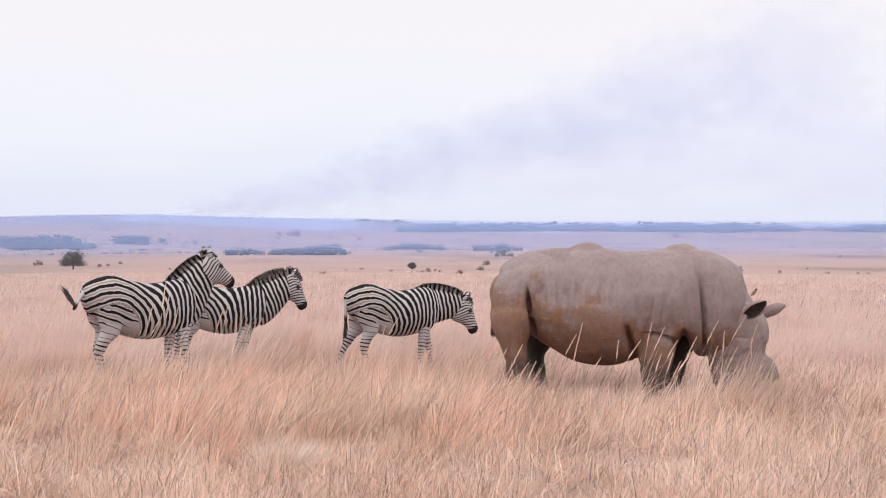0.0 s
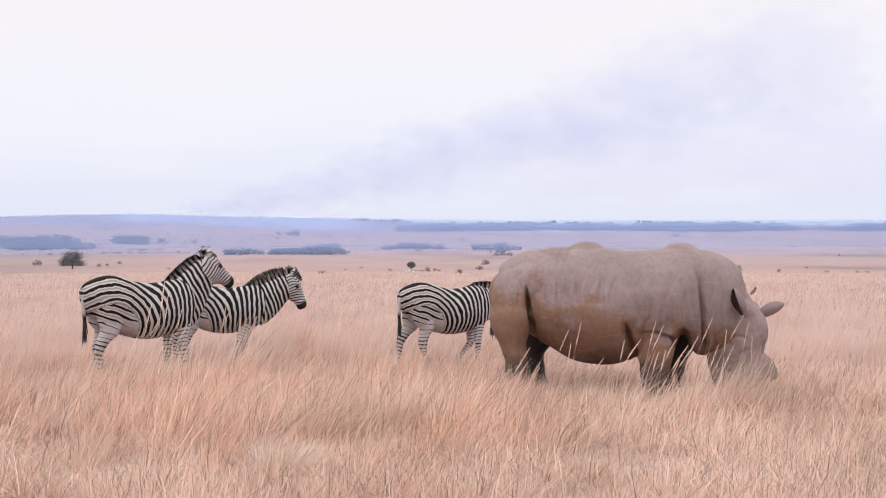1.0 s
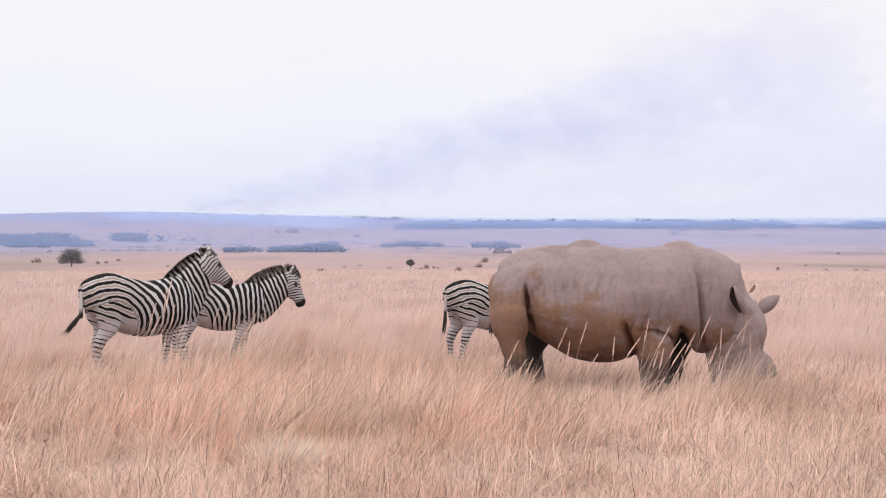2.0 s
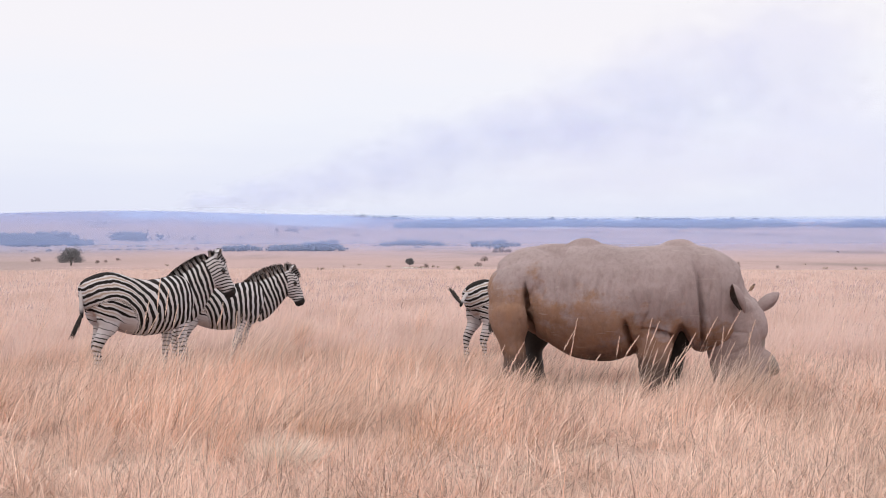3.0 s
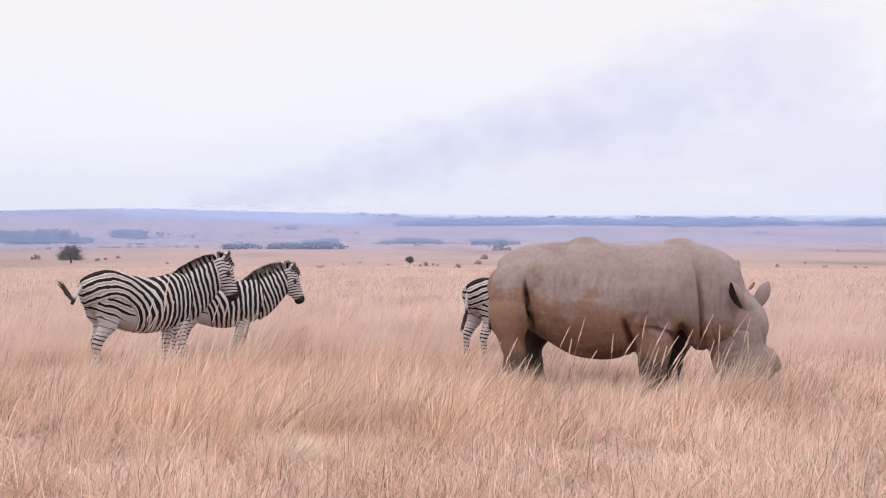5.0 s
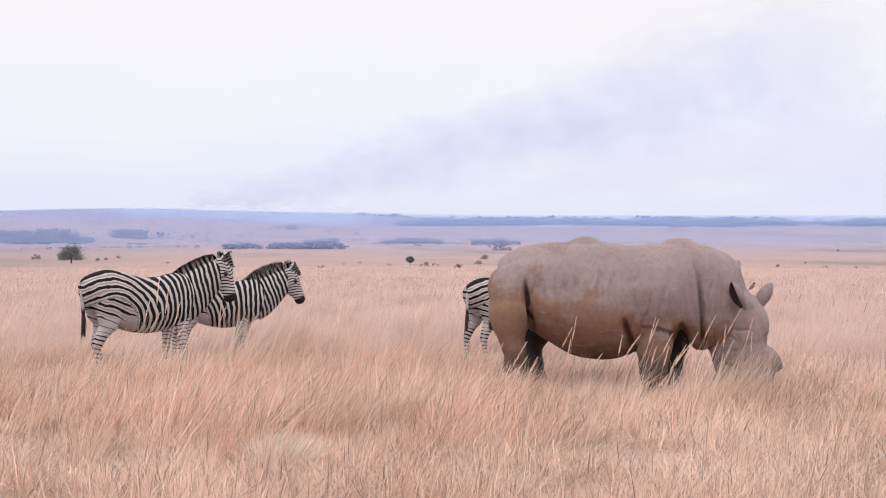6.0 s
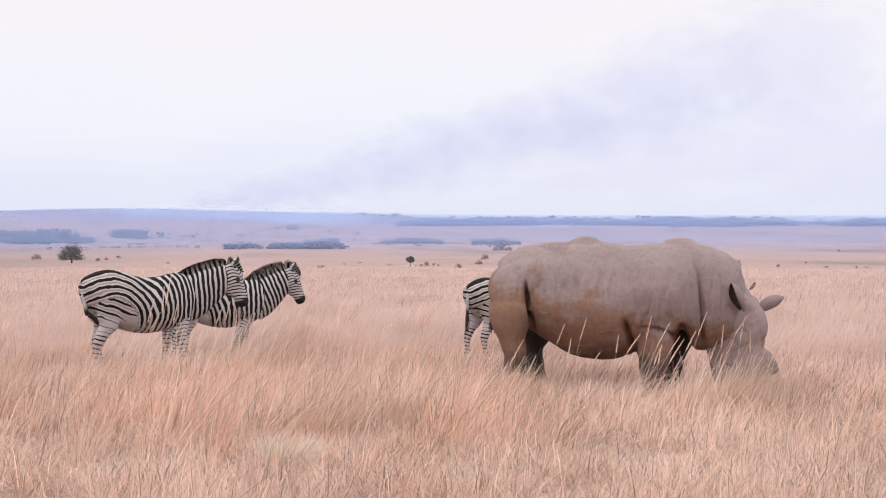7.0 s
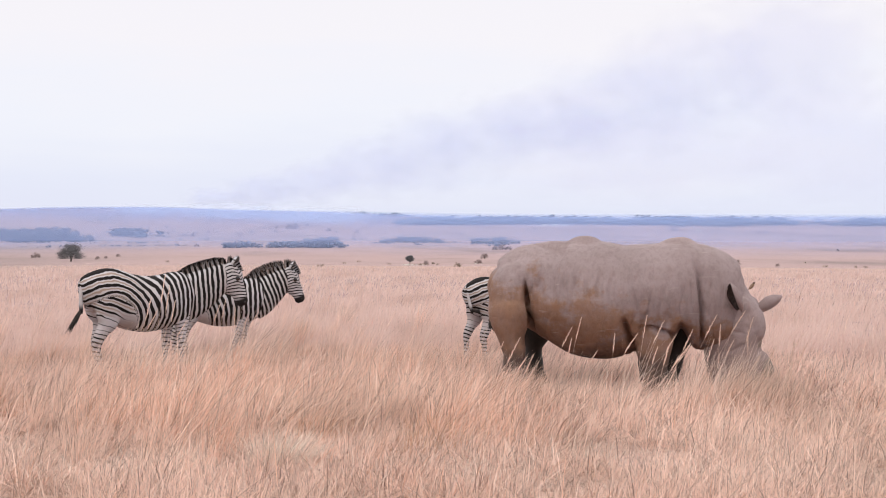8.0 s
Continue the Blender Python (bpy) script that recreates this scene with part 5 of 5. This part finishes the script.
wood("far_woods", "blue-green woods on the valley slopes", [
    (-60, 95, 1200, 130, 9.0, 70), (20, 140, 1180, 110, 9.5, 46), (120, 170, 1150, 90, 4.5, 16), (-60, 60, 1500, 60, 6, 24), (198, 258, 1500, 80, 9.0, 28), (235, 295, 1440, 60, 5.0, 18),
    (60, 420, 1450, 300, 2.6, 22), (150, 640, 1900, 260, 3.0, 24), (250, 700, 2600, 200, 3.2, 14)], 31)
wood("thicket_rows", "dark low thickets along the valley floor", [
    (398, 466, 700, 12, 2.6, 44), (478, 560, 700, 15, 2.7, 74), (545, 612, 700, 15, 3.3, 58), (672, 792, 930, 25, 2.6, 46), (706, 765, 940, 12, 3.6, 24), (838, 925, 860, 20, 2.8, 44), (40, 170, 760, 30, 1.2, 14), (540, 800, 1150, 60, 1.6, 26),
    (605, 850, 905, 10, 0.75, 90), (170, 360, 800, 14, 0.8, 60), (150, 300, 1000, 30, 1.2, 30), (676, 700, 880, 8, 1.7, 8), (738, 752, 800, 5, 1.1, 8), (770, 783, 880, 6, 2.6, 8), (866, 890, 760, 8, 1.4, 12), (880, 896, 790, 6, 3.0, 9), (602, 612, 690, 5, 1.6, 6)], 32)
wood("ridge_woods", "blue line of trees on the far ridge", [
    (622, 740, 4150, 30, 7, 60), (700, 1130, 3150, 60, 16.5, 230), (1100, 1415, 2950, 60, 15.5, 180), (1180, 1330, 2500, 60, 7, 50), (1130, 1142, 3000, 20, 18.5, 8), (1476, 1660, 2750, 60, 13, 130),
    (1400, 1480, 3200, 50, 9, 22), (960, 1060, 3000, 30, 13, 30)], 33, HAZED_LEAF)


# ---- pale stones and far farm buildings
STONE = plain_material("pale_stone", (0.42, 0.38, 0.35), (0.62, 0.57, 0.52), 5)
WALLS = plain_material("whitewash", (0.72, 0.70, 0.68), (0.82, 0.80, 0.78), 0.8)
ROOFS = plain_material("tin_roof", (0.45, 0.45, 0.47), (0.60, 0.60, 0.62), 0.8)


def stone_mesh(seed):
    rng = random.Random(seed)
    bm = bmesh.new()
    bmesh.ops.create_icosphere(bm, subdivisions=3, radius=0.3)
    off = Vector((rng.uniform(0, 50), rng.uniform(0, 50), 0))
    for v in bm.verts:
        k = 1 + 0.5 * noise.noise(v.co * 4 + off) + 0.2 * noise.noise(v.co * 11 + off)
        v.co = Vector((v.co.x * 1.3 * k, v.co.y * k, max(-0.06, v.co.z * 0.75 * k)))
    me = bpy.data.meshes.new("stone")
    bm.to_mesh(me)
    bm.free()
    me.materials.append(STONE)
    return me


for k, (px, d, g) in enumerate(((719, 206, 0.6), (725, 204, 0.8), (733, 205, 0.7), (741, 207, 0.5), (752, 209, 0.5), (846, 268, 0.6), (856, 270, 0.5))):
    ob = tagged(new("stone", stone_mesh(k)), "pale weathered stone lying on the plain", "stone", "pale stones")
    set_at(ob, px, d, k * 50, g)


def farm_building(wide, deep, high):
    root = tagged(new("farm_building"), "tiny white farm building on a far slope", "building", "far farm buildings")
    w, d = wide / 2, deep / 2
    wall = [(-w, -d, -1), (w, -d, -1), (w, d, -1), (-w, d, -1), (-w, -d, high), (w, -d, high), (w, d, high), (-w, d, high), (-w, 0, high * 1.4), (w, 0, high * 1.4)]
    under("wall", mesh_from("wall", wall, [(0, 1, 5, 4), (1, 2, 6, 9, 5), (2, 3, 7, 6), (3, 0, 4, 8, 7)], WALLS, False), root)
    e = 0.4
    roof = [(-w - e, -d - e, high - 0.15), (w + e, -d - e, high - 0.15), (w + e, 0, high * 1.4 + 0.1), (-w - e, 0, high * 1.4 + 0.1), (w + e, d + e, high - 0.15), (-w - e, d + e, high - 0.15)]
    under("roof", mesh_from("roof", roof, [(0, 1, 2, 3), (3, 2, 4, 5)], ROOFS, False), root)
    return root


barn = farm_building(9, 5, 2.8)
for k, (px, d, turn) in enumerate(((240, 3285, 10), (292, 3290, -15), (361, 3285, 5), (968, 2650, 0), (985, 2660, 12), (1004, 2650, -8), (1240, 1900, 20))):
    set_at(barn if k == 0 else copy_thing(barn, Matrix.Identity(4)), px, d, turn, 1.0 if k < 6 else 0.5)


# ---------------------------------------------------------------- smoke
def puff_mesh():
    verts, faces = [(0, -0.12, 0)], []
    for i in range(1, 7):
        for j in range(28):
            a, r = 2 * math.pi * j / 28, 1.25 * i / 6
            verts.append((r * math.cos(a), -0.12 * max(0, 1 - r), r * math.sin(a)))
    for j in range(28):
        faces.append((0, 1 + j, 1 + (j + 1) % 28))
        for i in range(5):
            a, b = 1 + i * 28, 1 + (i + 1) * 28
            faces.append((a + j, b + j, b + (j + 1) % 28, a + (j + 1) % 28))
    return mesh_from("puff", verts, faces, smoke_material("grass_fire_smoke", (0.50, 0.57, 0.92), 0.235))


SMOKE = tagged(new("smoke_plume"), "faint lilac smoke drifting from a distant grass fire", "smoke")
SMOKE.location = spot(380, 4000)
puff = puff_mesh()
low_smoke = puff.copy()
low_smoke.materials.clear()
low_smoke.materials.append(smoke_material("low_white_smoke", (0.72, 0.82, 1.0), 0.85))
for k, (px, py, w, h) in enumerate([(370, 368, 60, 18), (450, 356, 70, 30), (545, 340, 90, 40), (650, 315, 100, 50), (745, 288, 105, 62), (850, 258, 120, 66), (960, 232, 140, 60),
                                    (1090, 205, 170, 80), (1215, 150, 170, 95), (1400, 110, 190, 110)]):
    d = 4000 - k * 14
    ob = under("puff", puff, SMOKE)
    ob.matrix_basis = Matrix.Translation(EYE + Vector(((px - 784) / FOCAL * d, d, (400 - py) / FOCAL * d)) - SMOKE.location) @ Matrix.Diagonal((1.15 * w / FOCAL * d, 60, 1.35 * h / FOCAL * d, 1))
thin_smoke = puff.copy()
thin_smoke.materials.clear()
thin_smoke.materials.append(smoke_material("thin_lilac_smoke", (0.62, 0.62, 0.95), 0.16))
for k, (px, py, w, h) in enumerate([(1120, 290, 330, 100), (1480, 260, 300, 140)]):
    d = 4150 + k * 20
    ob = under("puff", thin_smoke, SMOKE, "thin lilac smoke spread downwind")
    ob.matrix_basis = Matrix.Translation(EYE + Vector(((px - 784) / FOCAL * d, d, (400 - py) / FOCAL * d)) - SMOKE.location) @ Matrix.Diagonal((w / FOCAL * d, 60, h / FOCAL * d, 1))
for k, (px, py, w, h) in enumerate([(255, 387, 72, 10), (390, 390, 105, 15), (545, 397, 120, 17)]):
    d = 3640 - k * 8
    ob = under("low_puff", low_smoke, SMOKE, "low white smoke along the ridge")
    ob.matrix_basis = Matrix.Translation(EYE + Vector(((px - 784) / FOCAL * d, d, (400 - py) / FOCAL * d)) - SMOKE.location) @ Matrix.Diagonal((1.2 * w / FOCAL * d, 6, 1.2 * h / FOCAL * d, 1))


# ---------------------------------------------------------------- what moves
def turned(at, axis, open_to):
    """A pose whose z goes along axis and whose x looks to open_to."""
    z = Vector(axis).normalized()
    y = z.cross(Vector(open_to)).normalized()
    x = y.cross(z)
    m = Matrix((x, y, z)).transposed().to_4x4()
    return Matrix.Translation(at) @ m


def between(rows, t):
    """Values at t of rows of time and numbers."""
    a = np.array(rows, float)
    return [float(np.interp(t, a[:, 0], a[:, i])) for i in range(1, a.shape[1])]


def motions():
    # rhino: head grazing, ears turning
    r = RHINO
    r["root"].matrix_basis = pose(2.09, 18.7, 0, 0, 0, -10)
    r["tail"].matrix_basis = pose(-1.50, 0.12, 1.14, 0, 0, 0)
    nods = [(0, 75, -12), (0.6, 75, -12), (1.5, 76, -13), (3.0, 73, -12), (4.5, 71, -12), (6.0, 70, -12), (7.0, 74, -14), (8.0, 77, -16)]
    head = lambda t: (lambda n, a: pose(1.15, 0, 1.09, 0, 0, a) @ pose(0, 0, 0, 0, n, 0))(*between(nods, t))
    walk(r["head"], [(t, head(t)) for t, *_ in nods])
    near = [(0, 0.55, -0.55, 0.45, 0.45, -0.85, 0.3), (0.3, 0.35, -0.55, 0.6, 0.4, -0.9, 0.2), (0.5, -0.1, -0.4, 0.85, 0.1, -0.95, -0.1), (0.7, -0.28, -0.46, 0.82, -0.80, -0.55, -0.5),
            (3.0, -0.28, -0.46, 0.82, -0.80, -0.55, -0.5), (8, -0.26, -0.46, 0.82, -0.75, -0.6, -0.5)]
    far = [(0, 0.93, 0.1, 0.34, -0.3, 0.3, 0.9), (1.2, 0.91, 0.1, 0.38, -0.2, 0.5, 0.8), (1.5, 0.75, 0.2, 0.6, 0.1, 0.9, 0.2), (2.9, 0.78, 0.2, 0.6, 0.3, 0.95, 0.1), (4.1, 0.66, 0.15, 0.7, 0.3, 0.95, 0.1),
           (4.5, 0.42, 0.1, 0.9, 0.3, 0.95, 0.1), (5.9, 0.42, 0.1, 0.9, 0.3, 0.95, 0.1), (6.2, 0.75, 0.2, 0.55, 0.0, 0.8, 0.5), (6.4, 0.90, 0.1, 0.42, -0.2, 0.5, 0.8), (8, 0.88, 0.1, 0.46, -0.2, 0.5, 0.8)]
    for ear, s, rows in zip(r["ears"], (-1, 1), (near, far)):
        walk(ear, [(t, head(t).inverted() @ turned(head(t) @ Vector((0.14, -0.33, 0.20) if s < 0 else (0.17, 0.20, 0.22)), (a, b, c), (d, e, f))) for t, a, b, c, d, e, f in rows])
    # zebras: necks and heads
    ADULT["root"].matrix_basis = pose(-3.72, 20.5, 0, 0, 0, 36) @ Matrix.Scale(ADULT["scale"], 4)
    YOUNG["root"].matrix_basis = pose(-3.01, 22.5, 0, 0, 0, 10) @ Matrix.Scale(YOUNG["scale"], 4)
    nods = {"ADULT": ((0, 54, -12, 33, 8, 0.02), (1.7, 54, -12, 36, 6, 0.02), (2.8, 46, -14, 54, -14, 0.04), (3.6, 41, -14, 62, -24, 0.09), (4.6, 38, -14, 65, -24, 0.11), (5.8, 38, -16, 70, -40, 0.10),
                      (6.4, 36, -16, 72, -42, 0.10), (6.8, 31, -16, 66, -36, 0.14), (7.1, 28, -16, 65, -26, 0.16), (8, 28, -16, 66, -26, 0.16)),
            "YOUNG": ((0, 34, 12, 62, 2, 0.07), (1.5, 34, 12, 62, -1, 0.07), (3, 34, 12, 63, -4, 0.07), (8, 34, 12, 63, -4, 0.07)),
            "WALKER": ((0, 0, -6, 64, -14, 0), (0.5, -2, -6, 64, -14, 0), (1.0, 2, -6, 62, -12, 0), (2.8, 2, 0, 60, 0, 0), (8, 2, 0, 60, 0, 0))}
    for z, key in ((ADULT, "ADULT"), (YOUNG, "YOUNG"), (WALKER, "WALKER")):
        walk(z["neck"], [(t, neck_pose(a, b, e)) for t, a, b, c, d, e in nods[key]])
        walk(z["head"], [(t, head_pose(a, b, c, d, e)) for t, a, b, c, d, e in nods[key]])
    # tails: seconds, swing out behind or round the thigh
    flicks = [(0.0, 90), (0.1, 58), (0.2, 0), (0.3, -40), (0.4, -75), (0.5, -50), (0.6, 0), (0.7, 18), (0.8, 20), (0.9, 14), (1.0, 2), (1.2, 2), (1.5, 0), (1.7, 4), (2.0, 25), (2.1, 65), (2.2, 85), (2.3, 40), (2.4, 5),
              (2.6, -40), (2.8, -66), (2.9, -30), (3.0, 16), (3.1, 45), (3.2, 92), (3.3, 52), (3.4, 4), (3.5, -20), (3.6, -70), (3.7, -45), (3.8, 8), (3.9, 28), (4.0, 80), (4.1, 60), (4.2, 14), (4.3, -8), (4.4, -30),
              (4.5, -68), (4.6, -30), (4.7, 6), (4.8, 20), (4.9, 55), (5.0, 88), (5.1, 45), (5.2, 5), (5.4, -55), (5.5, -20), (5.6, 10), (5.7, 50), (5.8, 92), (5.9, 40), (6.0, 2), (6.1, -25), (6.2, -60), (6.3, -30),
              (6.4, 6), (6.5, 20), (6.6, 50), (6.7, 66), (6.8, 12), (6.9, -20), (7.0, -35), (7.1, -30), (7.2, 30), (7.3, 22), (7.4, 45), (7.5, 42), (7.6, 12), (7.7, -15), (7.8, -35), (7.9, -45), (8.0, 20)]
    flicks = [(t, a, -4) for t, a in flicks]
    swing(ADULT, flicks, 1.0)
    walk(YOUNG["tail"], [(0, tail_pose(6, 0)), (2, tail_pose(6, 12)), (4, tail_pose(6, -10)), (6, tail_pose(6, 10)), (8, tail_pose(6, 0))])
    swish = [(0, 0, 2), (0.6, 6, 4), (1.0, -4, 4), (1.4, 8, 6), (1.6, 22, 10), (1.7, 75, 8), (1.8, 30, 6), (1.9, 10, 4), (2.4, -20, 4), (2.7, 10, 4), (2.8, 5, 4), (2.9, 50, 6), (3.0, 85, 8), (3.1, 45, 8),
             (3.2, 15, 8), (3.5, 17, 14), (3.7, 8, 8), (4.0, 6, 8), (4.2, 40, 6), (4.4, 10, 6), (4.6, -60, 4), (4.8, -10, 4), (5.0, 10, 4), (5.4, 50, 6), (5.8, 20, 6), (6.2, -10, 4), (6.5, 16, 6), (7.0, 0, 4),
             (7.5, 20, 6), (7.8, -20, 4), (8.0, -65, 4)]
    swing(WALKER, swish, 1.0)
    # the walker's way and its steps
    way = [(0, 0.0), (0.2, 0.145), (0.4, 0.285), (0.6, 0.435), (0.8, 0.58), (1.0, 0.715), (1.2, 0.85), (1.4, 0.99), (1.7, 1.18), (2.0, 1.35), (2.3, 1.49), (2.6, 1.59), (2.9, 1.635), (3.2, 1.645), (8, 1.645)]
    turn = 26
    start = Vector((-0.64, 22.0, 0))
    WALKER["root"].scale = (WALKER["scale"],) * 3
    ahead = Vector((math.cos(radians(turn)), math.sin(radians(turn)), 0))
    veer = lambda t: turn + 11 * float(step(np.float64(t), 1.6, 3.0))
    walk(WALKER["root"], [(t, Matrix.Translation(start + ahead * s * 1.1 + Vector((0.35 * (math.cos(radians(veer(t))) - ahead.x), 0, 0))) @ pose(0, 0, 0, 0, 0, veer(t)) @ pose(0, 0, 0, 0, (turn - veer(t)) * 0.22, 0)) for t, s in way])
    plant = {(True, -1): 0.95, (False, -1): 0.62, (True, 1): 0.36, (False, 1): 1.22}
    for leg, shin, hip, knee, hind, s in WALKER["legs"]:
        rows, low = [], []
        for i in range(30):
            t = i * 0.1
            u = ((t - plant[hind, s]) / 1.2) % 1
            calm = float(step(np.float64(t), 2.7, 1.9))
            if u < 0.62:
                a, b = 15 - 30 * u / 0.62, 0.0
            else:
                v = (u - 0.62) / 0.38
                a, b = -15 + 30 * v * v * (3 - 2 * v), math.sin(math.pi * v) * 42
            rest = -5 - 5 * s if hind else 4 * s
            a, b = a * calm + rest * (1 - calm), b * calm
            rows.append((t, Matrix.Translation(hip) @ pose(0, 0, 0, 0, -a, 0)))
            low.append((t, Matrix.Translation(knee - hip) @ pose(0, 0, 0, 0, b if not hind else b * 0.8, 0)))
        walk(leg, rows + [(8, rows[-1][1])])
        walk(shin, low + [(8, low[-1][1])])
    # standing legs: a natural stance
    for z, stance in ((ADULT, {(True, -1): -4, (True, 1): 8, (False, -1): 3, (False, 1): -5}), (YOUNG, {(True, -1): 6, (True, 1): -6, (False, -1): -20, (False, 1): -9})):
        for leg, shin, hip, knee, hind, s in z["legs"]:
            leg.matrix_basis = Matrix.Translation(hip) @ pose(0, 0, 0, 0, -stance[hind, s], 0)
    # wind in the stalks and tufts
    for ob, root, lean, spin, start, size in SWAYING:
        rows = []
        for i in range(17):
            t = i * 0.5
            gust = size * (0.6 * math.sin(2.4 * t + start) + 0.4 * math.sin(4.1 * t + 1.7 * start))
            rows.append((t, Matrix.Translation(root) @ pose(0, 0, 0, 0.4 * gust, lean + gust, 0) @ pose(0, 0, 0, 0, 0, spin if lean == 0 else 0)))
        walk(ob, rows)
    # smoke drifts slowly
    a = SMOKE.location.copy()
    walk(SMOKE, [(0, Matrix.Translation(a)), (8, Matrix.Translation(a + Vector((14, 0, 3))))])


motions()
